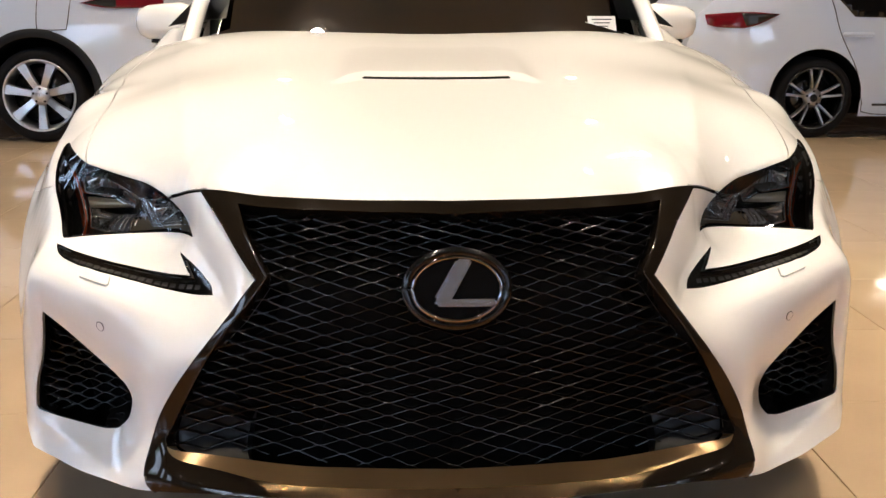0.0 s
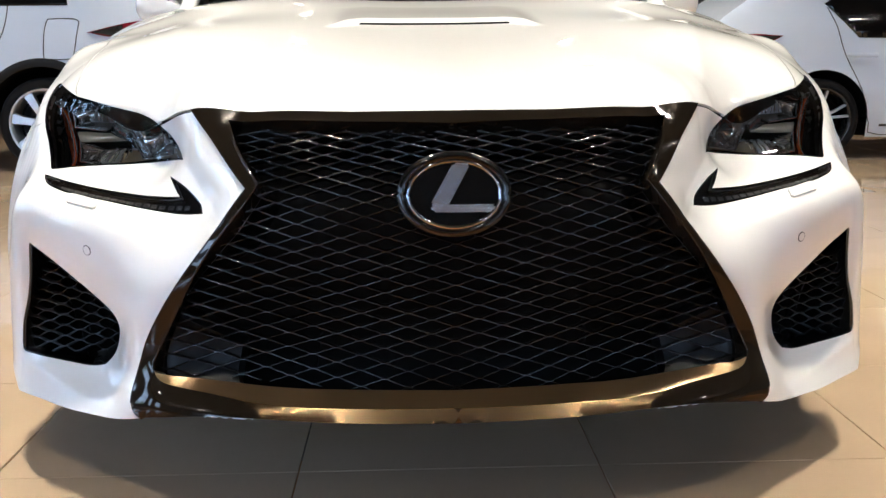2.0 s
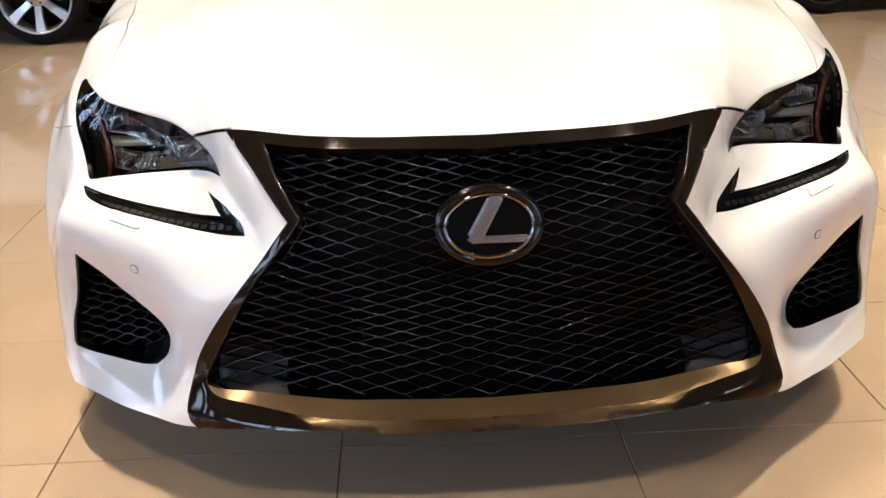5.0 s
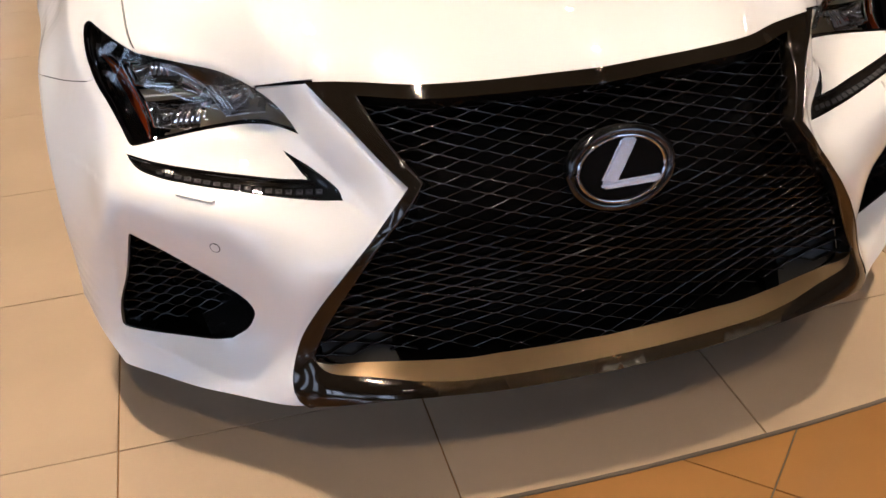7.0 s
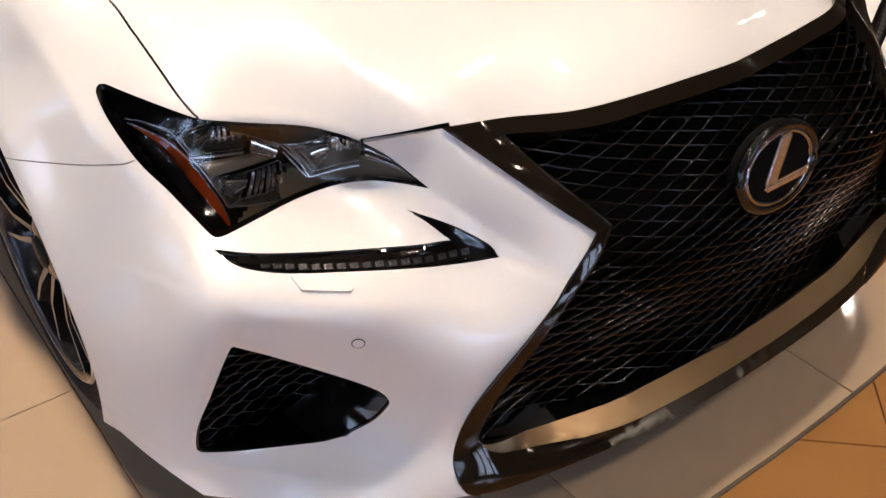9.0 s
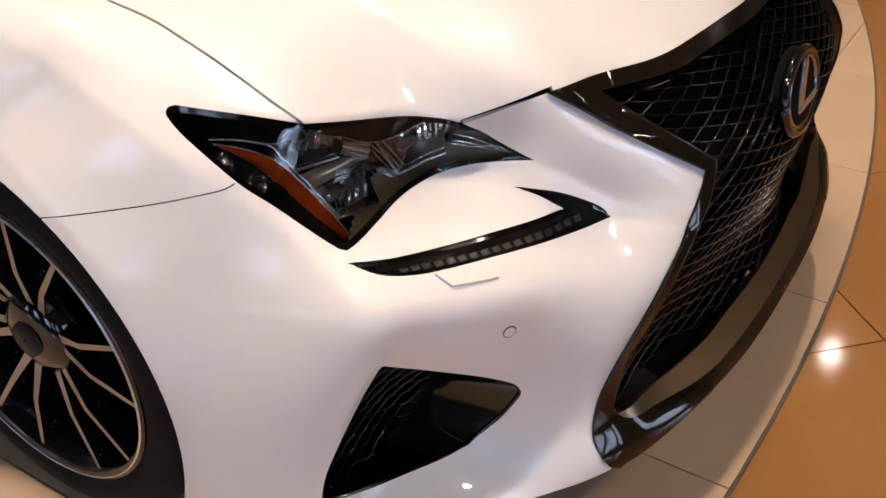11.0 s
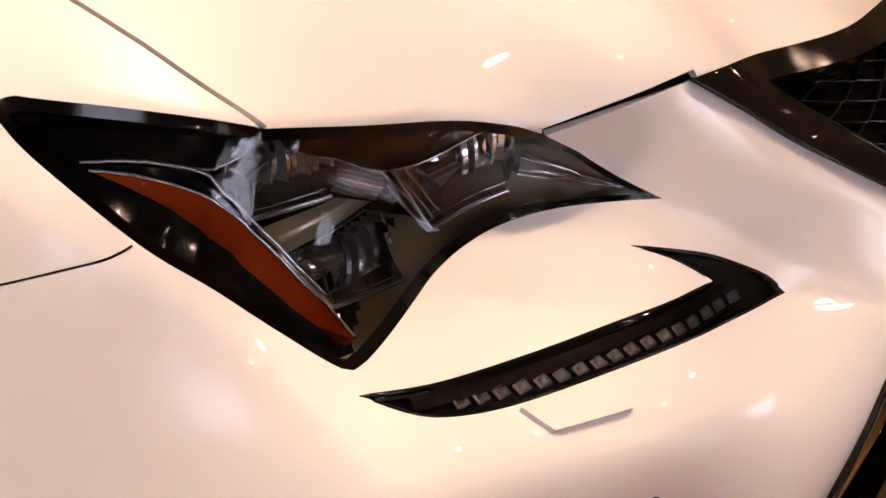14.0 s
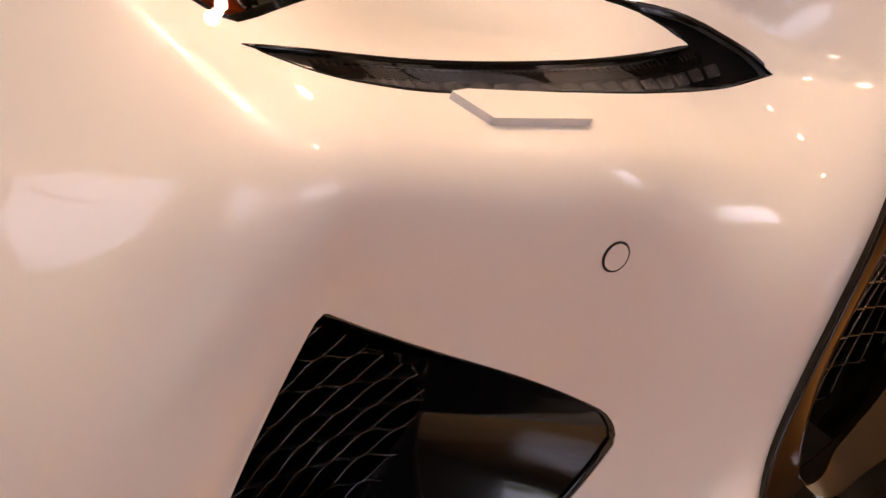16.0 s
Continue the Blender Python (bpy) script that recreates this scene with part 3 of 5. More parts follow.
in_bumper &= (MIDS[:, 0] > 11) & ((MIDS[:, 0] > 18.04) | (MIDS[:, 1] > 7.0))


def panel(name, chosen, mat, parent, sides=(-1, 1), depth=0.010, off=0.0, label="", bulge=None):
    """A sheet part of the skin with its folded edge; both sides in one mesh, or one of them."""
    tri = TRIS[chosen]
    used, index = np.unique(tri, return_inverse=True)
    tri = index.reshape(-1, 3)
    p = NET_P[used] + NET_N[used] * (off if bulge is None else bulge(NET[used])[:, None])
    q = p - NET_N[used] * depth
    count = {}
    for f in tri:
        for i in range(3):
            e = (f[i], f[(i + 1) % 3])
            count[tuple(sorted(e))] = count.get(tuple(sorted(e)), []) + [e]
    rim = [v[0] for v in count.values() if len(v) == 1]
    if len(sides) == 2:
        rim = [e for e in rim if NET[used[e[0]], 0] > 0.01 or NET[used[e[1]], 0] > 0.01]
    verts, faces = [], []
    for s in sides:
        k = len(verts)
        flip = (s, 1, 1)
        verts += list(p * flip)
        faces += [tuple(k + f) if s > 0 else tuple(k + f[::-1]) for f in tri]
        for a, b in rim:
            m = len(verts)
            verts += [p[a] * flip, p[b] * flip, q[b] * flip, q[a] * flip]
            faces.append((m, m + 3, m + 2, m + 1) if s > 0 else (m, m + 1, m + 2, m + 3))
    ob = mesh_ob(name, verts, faces, mat, parent, label)
    if len(sides) == 2:
        bm = bmesh.new()
        bm.from_mesh(ob.data)
        bmesh.ops.remove_doubles(bm, verts=[v for v in bm.verts if abs(v.co.x) < 1e-4], dist=1e-4)
        bm.to_mesh(ob.data)
        bm.free()
    return ob


def wall_round(name, loop, mat, parent, depth, sides=(-1, 1), off=0.0, label="", closed=True):
    """The wall that goes inwards round an opening."""
    verts, faces = [], []
    outer, inner = skin(loop, off), skin(loop, -depth)
    n = len(loop)
    for s in sides:
        k = len(verts)
        verts += list(outer * (s, 1, 1)) + list(inner * (s, 1, 1))
        faces += [(k + i, k + (i + 1) % n, k + n + (i + 1) % n, k + n + i) for i in range(n if closed else n - 1)]
    return mesh_ob(name, verts, faces, mat, parent, label)


def mirrored(verts, s):
    return [(v[0] * s, v[1], v[2]) for v in verts]


def front(x, z):
    """The skin's place straight ahead of (x, z) in a front view, for x >= 0, as angles."""
    x, z = np.asarray(x, float), np.asarray(z, float)
    lo, hi = np.full(len(x), -0.3), np.full(len(x), 0.9)
    for _ in range(30):
        y = (lo + hi) / 2
        arm = np.c_[x, y, z] - CORE
        r = np.linalg.norm(arm, axis=1)
        out = r > reach(arm / r[:, None])
        lo, hi = np.where(out, y, lo), np.where(out, hi, y)
    return angles(np.c_[x, lo, z])


def grille_sheet():
    """One even curved sheet for the grille's wires: its depth as a polynomial of width and height, fitted to the skin."""
    keep = inside(MIDS, TRIM_IN)
    p = skin(MIDS[keep][::7])
    return np.linalg.lstsq(sheet_terms(p[:, 0], p[:, 2]), p[:, 1], rcond=None)[0]


def sheet_terms(x, z):
    z = (np.asarray(z, float) - 0.45) / 0.25
    x = np.asarray(x, float) ** 2
    return np.c_[np.ones_like(x), z, z ** 2, z ** 3, x, x * z, x * z ** 2, x ** 2, x ** 2 * z]


def strand(verts, faces, ab, off, s, thick=0.0016, deep=0.013, place=None):
    """A blade of mesh along a line on the skin: a rounded front edge, flat flanks and some depth."""
    p, n = place if place else (skin(ab, off), normals(ab))
    t = np.gradient(p, axis=0)
    t /= np.linalg.norm(t, axis=1)[:, None] + 1e-9
    w = np.cross(t, n)
    k = len(verts)
    ring = ((0, 0.0015), (thick, 0), (thick, -deep), (-thick, -deep), (-thick, 0))
    for i in range(len(p)):
        for a, b in ring:
            v = p[i] + w[i] * a + n[i] * b
            verts.append((v[0] * s, v[1], v[2]))
    m = len(ring)
    for i in range(len(p) - 1):
        for j in range(m):
            q = (j + 1) % m
            faces.append((k + i * m + j, k + i * m + q, k + (i + 1) * m + q, k + (i + 1) * m + j))


def runs_inside(ab, loop):
    """The stretches of a line that lie inside a loop."""
    keep = inside(ab, loop)
    out, run = [], []
    for p, ok in zip(ab, keep):
        if ok:
            run.append(p)
        elif run:
            out.append(np.array(run))
            run = []
    if run:
        out.append(np.array(run))
    return [r for r in out if len(r) > 2]


def frame_at(ab, off):
    """Place, right (outwards), up and out of the skin there."""
    p, n = skin([ab], off)[0], normals([ab])[0]
    u = skin([(ab[0] + 0.5, ab[1])])[0] - skin([(ab[0] - 0.5, ab[1])])[0]
    u -= n * (u @ n)
    u /= np.linalg.norm(u)
    return p, u, np.cross(n, u) * (1 if np.cross(n, u)[2] > 0 else -1), n


def hood_bulge(ab):
    """The air scoop's raised back on the hood."""
    p = skin(ab)
    x, y = np.abs(p[:, 0]), p[:, 1]
    lip = 0.74 - 0.05 * np.clip((x - 0.165) / 0.06, 0, 1)
    rise = np.clip((y - lip) / 0.012, 0, 1) * np.clip(1 - (y - lip) / 0.34, 0, 1) ** 1.3
    side = np.clip((0.250 - x) / 0.055, 0, 1)
    return 0.012 * rise * side * side * (3 - 2 * side)


coupe = empty("sports_coupe", "pearl white two-door coupe with black spindle grille on cream tiles", "car")
panel("front_bumper", in_bumper, PEARL, coupe, depth=0.012)
panel("hood", in_hood, PEARL, coupe, depth=0.012, bulge=hood_bulge)
for s in (-1, 1):
    panel("fender", in_fender, PEARL, coupe, sides=(s,), depth=0.012)
for s in (-1, 1):
    for gap_loop in GAPS:
        # shallow near-black strip puts the gap's shade into its colour
        panel("gap_liner", inside(MIDS, gap_loop), DEEP, coupe, sides=(s,), depth=0.004, off=-0.007)
vent_v = []
vx = np.linspace(-0.178, 0.178, 25)
for row, (dy, dz) in enumerate(((-0.012, 0.0002), (-0.003, 0.0036))):
    for x in vx:
        lo, hi = 0.5, 1.3
        a = np.array([[abs(x), 0.742 + dy, 0.0]])
        for _ in range(30):
            a[0, 2] = (lo + hi) / 2
            arm = a - CORE
            r = np.linalg.norm(arm)
            lo, hi = (lo, a[0, 2]) if r > reach(arm / r)[0] else (a[0, 2], hi)
        vent_v.append((x, 0.742 + dy, a[0, 2] + dz))
vent_f = [(i, i + 1, i + 26, i + 25) for i in range(24)]
# surface strip coloured near-black for the shade inside the slot
mesh_ob("hood_vent", vent_v, vent_f, DEEP, coupe, "near-black strip standing for the shaded air slot across the hood")

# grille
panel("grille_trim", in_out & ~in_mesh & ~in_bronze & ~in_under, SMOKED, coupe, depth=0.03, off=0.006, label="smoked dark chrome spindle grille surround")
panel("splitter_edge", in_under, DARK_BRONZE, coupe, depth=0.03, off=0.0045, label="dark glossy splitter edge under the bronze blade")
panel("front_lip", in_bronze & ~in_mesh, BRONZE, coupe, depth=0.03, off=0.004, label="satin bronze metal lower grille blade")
for s in (-1, 1):
    for line, off, r in (([(17.25, 24.88), (11.6, 19.33)], 0.006, 0.0016), (TRIM_SIDE, 0.006, 0.0018), (IN_SIDE[0], 0.005, 0.0022), (IN_SIDE[1], 0.005, 0.0022)):
        ev, ef = [], []
        tube(ev, ef, mirrored(skin(curve(line, 0.25), off - 0.0005), s), r, 8)
        mesh_ob("bright_trim_edge", ev, ef, SMOKED, coupe, "thin polished edge of the grille surround")
wall_round("grille_wall", IN_OPEN, GLOSS_BLACK, coupe, 0.09, off=-0.026, closed=False)
# added near-black sheet, stands for the shade behind the mesh
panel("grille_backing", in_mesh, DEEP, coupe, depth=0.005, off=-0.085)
for s in (-1, 1):
    panel("grille_corner_plate", inside(MIDS, CORNER_PLATE), SATIN_BLACK, coupe, sides=(s,), depth=0.05, off=-0.028)
wires_v, wires_f = [], []
SHEET = grille_sheet()
z, row = 0.694, 0
while z > 0.20:
    gap = 0.0068 + 0.0056 * min(max((0.69 - z) / 0.13, 0), 1)
    period = 0.072 + 0.010 * min(max((0.62 - z) / 0.3, 0), 1)
    x = np.arange(0, 0.60, period / 14)
    turn = 2 * math.pi * x / period + math.pi * (row % 2)
    wave = 0.87 * np.cos(turn) + 0.11 * np.cos(3 * turn)
    zz = z + 0.5 * gap * wave * 1.03
    ab = front(x, zz)
    for run in runs_inside(ab, TRIM_IN):
        first = int(np.argmin(np.abs(ab - run[0]).sum(axis=1)))
        wx, wz = x[first:first + len(run)], zz[first:first + len(run)]
        wy, e = sheet_terms(wx, wz) @ SHEET, 0.002
        slope = np.c_[(sheet_terms(wx + e, wz) - sheet_terms(wx - e, wz)) @ SHEET, -2 * e * np.ones(len(wx)), (sheet_terms(wx, wz + e) - sheet_terms(wx, wz - e)) @ SHEET]
        slope /= np.linalg.norm(slope, axis=1)[:, None]
        if len(run) and run[0][0] < 0.3 and not inside(ab[:1] + (0.01, 0), TRIM_IN)[0]:
            continue
        for s in (-1, 1):
            strand(wires_v, wires_f, run, -0.012, s, 0.0010, 0.010, (np.c_[wx, wy, wz] - 0.012 * slope, slope))
    z -= gap
    row += 1
tagged(mesh_ob("grille_mesh", wires_v, wires_f, WIRE, coupe, "glossy black wavy wire grille mesh"), kind="stuff")

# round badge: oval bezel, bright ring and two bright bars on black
badge = part("emblem", bmesh.new(), DEEP, coupe, "oval black badge with a chrome ring")
BADGE = Matrix.Translation((-0.002, 0.014, 0.583)) @ pose(0, 0, 0, -11, 0, 0).to_3x3().to_4x4()


def oval(rx, rz, y, n=64):
    return [tuple(BADGE @ Vector((rx * math.cos(2 * math.pi * i / n), y, rz * math.sin(2 * math.pi * i / n)))) for i in range(n)]


bv = [tuple(BADGE @ Vector((0, -0.0045, 0)))] + oval(0.078, 0.0565, -0.0040) + oval(0.088, 0.064, -0.002) + oval(0.091, 0.067, 0.018)
bf = [(0, 1 + i, 1 + (i + 1) % 64) for i in range(64)] + [(k + i, k + 64 + i, k + 64 + (i + 1) % 64, k + (i + 1) % 64) for k in (1, 65) for i in range(64)]
badge.data.from_pydata(bv, [], bf)
badge.data.polygons.foreach_set("use_smooth", [True] * len(bf))
tv, tf = [], []
tube(tv, tf, oval(0.0860, 0.0625, -0.001), 0.0085, 10, True)
mesh_ob("bezel", tv, tf, WIRE, badge)
tv, tf = [], []
tube(tv, tf, oval(0.0750, 0.0540, -0.004), 0.0042, 10, True)
mesh_ob("ring", tv, tf, RING, badge, "bright chrome ring")
for corners in (((-0.001, 0.0510), (0.027, 0.0490), (-0.012, -0.022), (-0.040, -0.017)), ((-0.040, -0.017), (0.068, -0.017), (0.063, -0.030), (-0.036, -0.029))):
    bm = bmesh.new()
    base_f = bm.faces.new([bm.verts.new(BADGE @ Vector((x, -0.005, zz))) for x, zz in corners])
    up = bmesh.ops.extrude_face_region(bm, geom=[base_f])
    bmesh.ops.translate(bm, vec=BADGE.to_3x3() @ Vector((0, -0.006, 0)), verts=[v for v in up["geom"] if isinstance(v, bmesh.types.BMVert)])
    bmesh.ops.bevel(bm, geom=bm.edges[:], offset=0.0042, segments=3, affect="EDGES")
    part("bar", bm, BADGE_BAR, badge, "bright chrome bar")

# headlamps, daytime lamps, corner intakes, small things on the bumper
in_window, in_amber, in_spear = (inside(MIDS, loop) for loop in (LAMP_WINDOW, AMBER_LOOP, SPEAR))
in_washer = inside(MIDS, WASHER)
# each lamp module: front lip A-B, back of its tray D-C, outer wall E-A, top of the fins G-F
MODULES = (dict(A=(29.84, 24.71), B=(27.09, 24.63), C=(26.67, 25.15), D=(29.12, 25.21), E=(30.7, 25.78), G=(28.72, 26.08), F=(27.26, 26.27)),
           dict(A=(28.21, 22.57), B=(25.35, 22.46), C=(25.24, 22.94), D=(27.34, 22.9), E=(29.05, 23.84), G=(26.78, 23.74), F=(25.12, 23.79)),
           dict(A=(23.88, 23.07), B=(21.39, 23.07), C=(21.41, 23.7), D=(22.79, 23.62), E=(24.91, 24.61), G=(23.05, 24.34), F=(21.52, 24.72)))
SINK = dict(A=-0.022, B=-0.022, C=-0.045, D=-0.045, E=-0.024, G=-0.050, F=-0.050)


def lamp_depth(ab):
    return np.full(len(ab), -0.020) - 0.0015 * np.clip(26.0 - ab[:, 1], 0, 4)


def inset(loop, wide):
    """The loop moved inwards by a width in degrees."""
    d = np.roll(loop, -1, 0) - np.roll(loop, 1, 0)
    d /= np.linalg.norm(d, axis=1)[:, None] + 1e-9
    n = np.c_[-d[:, 1], d[:, 0]]
    turn = np.sum(loop[:, 0] * np.roll(loop[:, 1], -1) - np.roll(loop[:, 0], -1) * loop[:, 1])
    return loop + n * (1 if turn > 0 else -1) * np.asarray(wide).reshape(-1, 1)


LAMP_BORDER = inset(LAMP, np.where(LAMP[:, 0] > 29.0, 0.26, np.where(LAMP[:, 0] < 20.5, 0.16, 0.28)))
DRL_BORDER = inset(DRL, np.where((DRL[:, 0] > 27.5) | (DRL[:, 0] < 17.2), 0.06, 0.12))


def rim_strip(name, outer, inner, off_out, off_in, mat, owner, s, label=""):
    n = len(outer)
    verts = mirrored(skin(outer, off_out), s) + mirrored(skin(inner, off_in), s)
    return mesh_ob(name, verts, [(i, (i + 1) % n, n + (i + 1) % n, n + i) for i in range(n)], mat, owner, label)


def lamp_sheet(name, p, q, r, t, mat, owner, s, bow=0.0, label=""):
    """A curved sheet between four places inside the lamp (angles and depth)."""
    n, m = 13, 7
    grid = []
    for i in range(n):
        for k in range(m):
            u, v = i / (n - 1), k / (m - 1)
            c = (p * (1 - u) + q * u) * (1 - v) + (t * (1 - u) + r * u) * v
            c = c + (0, 0, bow * 4 * v * (1 - v))
            grid.append(c)
    grid = np.array(grid)
    verts = mirrored(skin(grid[:, :2], grid[:, 2]), s)
    faces = [(i * m + k, i * m + k + 1, (i + 1) * m + k + 1, (i + 1) * m + k) for i in range(n - 1) for k in range(m - 1)]
    return mesh_ob(name, verts, faces, mat, owner, label)


def lamp_edge(verts, faces, p, q, r, s):
    line = p + (q - p) * np.linspace(0, 1, 9)[:, None]
    tube(verts, faces, mirrored(skin(line[:, :2], line[:, 2] + 0.0005), s), r, 6)


def amber_depth(ab):
    """The side reflector faces outwards: its outer edge lies deeper."""
    inner = curve(AMBER_IN, 0.1)
    gap = np.min(np.linalg.norm(ab[:, None] - inner[None], axis=2), axis=1)
    return -0.012 - 0.042 * np.clip(gap, 0, 1.2)


low_a, low_b = [17, 21.0, 21.4, 24.6, 25.4, 27.2, 28.2, 36], [22.0, 23.2, 23.5, 23.6, 23.4, 22.4, 21.7, 21.2]
in_sill = MIDS[:, 1] < np.interp(MIDS[:, 0], low_a, low_b)
in_bezel = in_lamp & ~in_window & ~in_amber & ~in_spear
for s in (-1, 1):
    bezel = panel("headlamp", in_bezel & ~in_sill, GLOSS_BLACK, coupe, sides=(s,), depth=0.02, bulge=lamp_depth, label="headlamp with black bezel, amber strip and three clear lenses")
    panel("lower_bezel", in_bezel & in_sill, OLIVE, bezel, sides=(s,), depth=0.03, bulge=lamp_depth, label="dull brown-black lower lamp bezel")
    panel("lens_cover", in_lamp, CLEAR, bezel, sides=(s,), depth=0.003, off=-0.0005, label="clear glossy lamp cover")
    panel("reflector", in_window, LAMP_SHADE, bezel, sides=(s,), depth=0.004, off=-0.062, label="dark glossy floor behind the lamp modules")
    panel("lamp_tub", in_lamp, SATIN_DARK, bezel, sides=(s,), depth=0.004, off=-0.085)
    wall_round("window_wall", LAMP_WINDOW, LAMP_SHADE, bezel, 0.064, sides=(s,), off=-0.022)
    rim_strip("black_border", LAMP, LAMP_BORDER, -0.0005, -0.0035, GLOSS_BLACK, bezel, s, "black painted edge of the lamp cover")
    wall_round("lamp_seal", LAMP, BLACK_PLASTIC, bezel, 0.09, sides=(s,), off=-0.004)
    panel("amber_reflector", in_amber & in_lamp, AMBER, bezel, sides=(s,), depth=0.01, bulge=amber_depth, label="amber side reflector strip")
    for line, r in ((AMBER_IN, 0.0011), ([(33.6, 26.95), (32.3, 26.62), (31.0, 26.05), (30.55, 25.5), (29.3, 23.95), (28.5, 22.8)], 0.0013)):
        ev, ef = [], []
        tube(ev, ef, mirrored(skin(curve(line, 0.15), -0.0115), s), r, 6)
        mesh_ob("bright_edge", ev, ef, SATIN_CHROME, bezel)
    # the eyebrow's bright lower line, over the modules
    for line in ([(31.76, 26.42), (30.78, 26.04), (30.2, 26.03), (29.04, 26.2)], [(27.66, 25.6), (26.76, 25.33), (25.63, 24.82), (24.73, 24.59), (23.9, 24.55), (23.13, 24.67), (22.13, 24.85)]):
        ev, ef = [], []
        tube(ev, ef, mirrored(skin(curve(line, 0.15), -0.0205), s), 0.0009, 6)
        mesh_ob("bright_edge", ev, ef, SATIN_CHROME, bezel)
    # inner spear: dark wedge with chrome ribs that meet at its point, and a round black recess behind it
    panel("spear", in_spear & in_lamp, LAMP_TRAY, bezel, sides=(s,), depth=0.02, off=-0.030)
    for k, (p0, p1) in enumerate((((21.0, 24.3), (18.72, 22.5)), ((21.1, 23.7), (18.8, 22.5)), ((21.1, 23.45), (18.85, 22.52)), ((21.1, 23.28), (18.9, 22.5)))):
        line = curve([p0, p1], 0.15)
        sv, sf = [], []
        tube(sv, sf, mirrored(skin(line, -0.023 - 0.002 * (k % 2)), s), np.linspace(0.0026 if k in (1, 2) else 0.0010, 0.0009, len(line)), 6)
        mesh_ob("chrome_rib", sv, sf, CHROME, bezel)
    p, u, v, w = frame_at((21.75, 24.2), -0.030)
    hv, hf = lathe([(0.004, 0.019), (0.006, 0.0165), (-0.004, 0.014), (-0.018, 0.012), (-0.018, 0.001)], 24)
    mesh_ob("round_recess", mirrored([p + w * h + u * c + v * d for h, c, d in hv], s), hf, GLOSS_BLACK, bezel)
    for number, m in enumerate(MODULES):
        at3 = {k: np.array((*m[k], SINK[k])) for k in m}
        lamp_sheet("tray", at3["A"], at3["B"], at3["C"], at3["D"], LAMP_TRAY, bezel, s, bow=-0.003)
        lamp_sheet("outer_wall", at3["E"], at3["G"], at3["D"], at3["A"], FLANK, bezel, s, bow=-0.010)
        lamp_sheet("lens_back", at3["G"] - (0, 0, 0.010), at3["F"] - (0, 0, 0.010), at3["C"] - (0, 0, 0.010), at3["D"] - (0, 0, 0.010), LAMP_SHADE, bezel, s, bow=-0.004)
        # upright fins of the lens, each a thin curved plate
        for k in range(6):
            f = 0.12 + 0.16 * k + (0.03 if k % 2 else 0)
            top, foot = at3["G"] + (at3["F"] - at3["G"]) * f, at3["D"] + (at3["C"] - at3["D"]) * f
            wide = np.array((0.11 if k % 2 else 0.17, 0.03, 0))
            near = np.array((0, 0, 0.014 + 0.004 * (k % 2)))
            lamp_sheet("lens_fin", top + near, top + near - wide, foot + near - wide, foot + near, SATIN_CHROME, bezel, s, bow=0.006)
            lamp_sheet("fin_flank", top + near - wide, top - wide * 1.4, foot - wide * 1.4, foot + near - wide, LENS_GREY, bezel, s, bow=0.002)
        lamp_sheet("lens_window", at3["E"] + (at3["G"] - at3["E"]) * 0.35 + (0, -0.05, 0.004), at3["G"] + (0, -0.05, 0.012), at3["D"] + (0, 0.12, 0.014), at3["A"] + (at3["D"] - at3["A"]) * 0.6 + (0, 0.1, 0.008), FLANK, bezel, s, bow=0.012)
        ev, ef = [], []
        for p, q, r in (("A", "B", 0.0022), ("D", "C", 0.0016), ("A", "D", 0.0016), ("E", "A", 0.0022), ("G", "D", 0.0015), ("G", "F", 0.0014)):
            lamp_edge(ev, ef, at3[p], at3[q], r, s)
        lamp_edge(ev, ef, at3["A"] + (-0.15, 0.13, -0.004), at3["B"] + (0, 0.13, -0.004), 0.0006, s)
        mesh_ob("bright_edge", ev, ef, SATIN_CHROME, bezel)
        c = at3["E"] * 0.30 + at3["G"] * 0.35 + at3["D"] * 0.35
        p, u, v, w = frame_at(c[:2], c[2] + 0.004)
        bv, bf = lathe([(0.0, 0.012), (0.005, 0.010), (0.008, 0.006), (0.009, 0.0008)], 20)
        mesh_ob("projector_lens", mirrored([p + w * h + u * a * 1.3 + v * b for h, a, b in bv], s), bf, FLANK, bezel, "small bulging projector lens")
    lamp_sheet("shelf", np.array((29.66, 24.46, -0.026)), np.array((26.75, 24.5, -0.026)), np.array((25.55, 24.11, -0.026)), np.array((28.99, 23.82, -0.026)), SHELF, bezel, s, bow=0.004, label="brownish stepped shelf")
    lamp_sheet("clear_block", np.array((26.56, 25.25, -0.034)), np.array((25.27, 24.7, -0.024)), np.array((25.53, 24.15, -0.024)), np.array((26.69, 24.6, -0.034)), FLANK, bezel, s, bow=0.008)
    for line in ([(26.56, 25.25), (25.27, 24.7)], [(25.27, 24.7), (25.53, 24.15)], [(26.69, 24.6), (25.53, 24.15)], [(25.31, 24.7), (24.59, 23.96), (23.82, 23.08)], [(24.95, 24.57), (24.21, 23.8), (23.7, 23.2)], [(24.55, 24.49), (23.84, 23.65), (23.5, 23.3)], [(25.1, 24.3), (24.5, 23.6), (24.0, 23.1)]):
        ev, ef = [], []
        tube(ev, ef, mirrored(skin(curve(line, 0.1), -0.0225), s), 0.0015 if len(line) > 2 else 0.0009, 6)
        mesh_ob("chrome_loop", ev, ef, SATIN_CHROME, bezel)

    drl = panel("daytime_lamp", in_drl, BLACK_PLASTIC, coupe, sides=(s,), depth=0.004, off=-0.011, label="slim tick-shaped daytime lamp with smoked cover")
    panel("lens_cover", in_drl, TINTED, drl, sides=(s,), depth=0.003, off=-0.001)
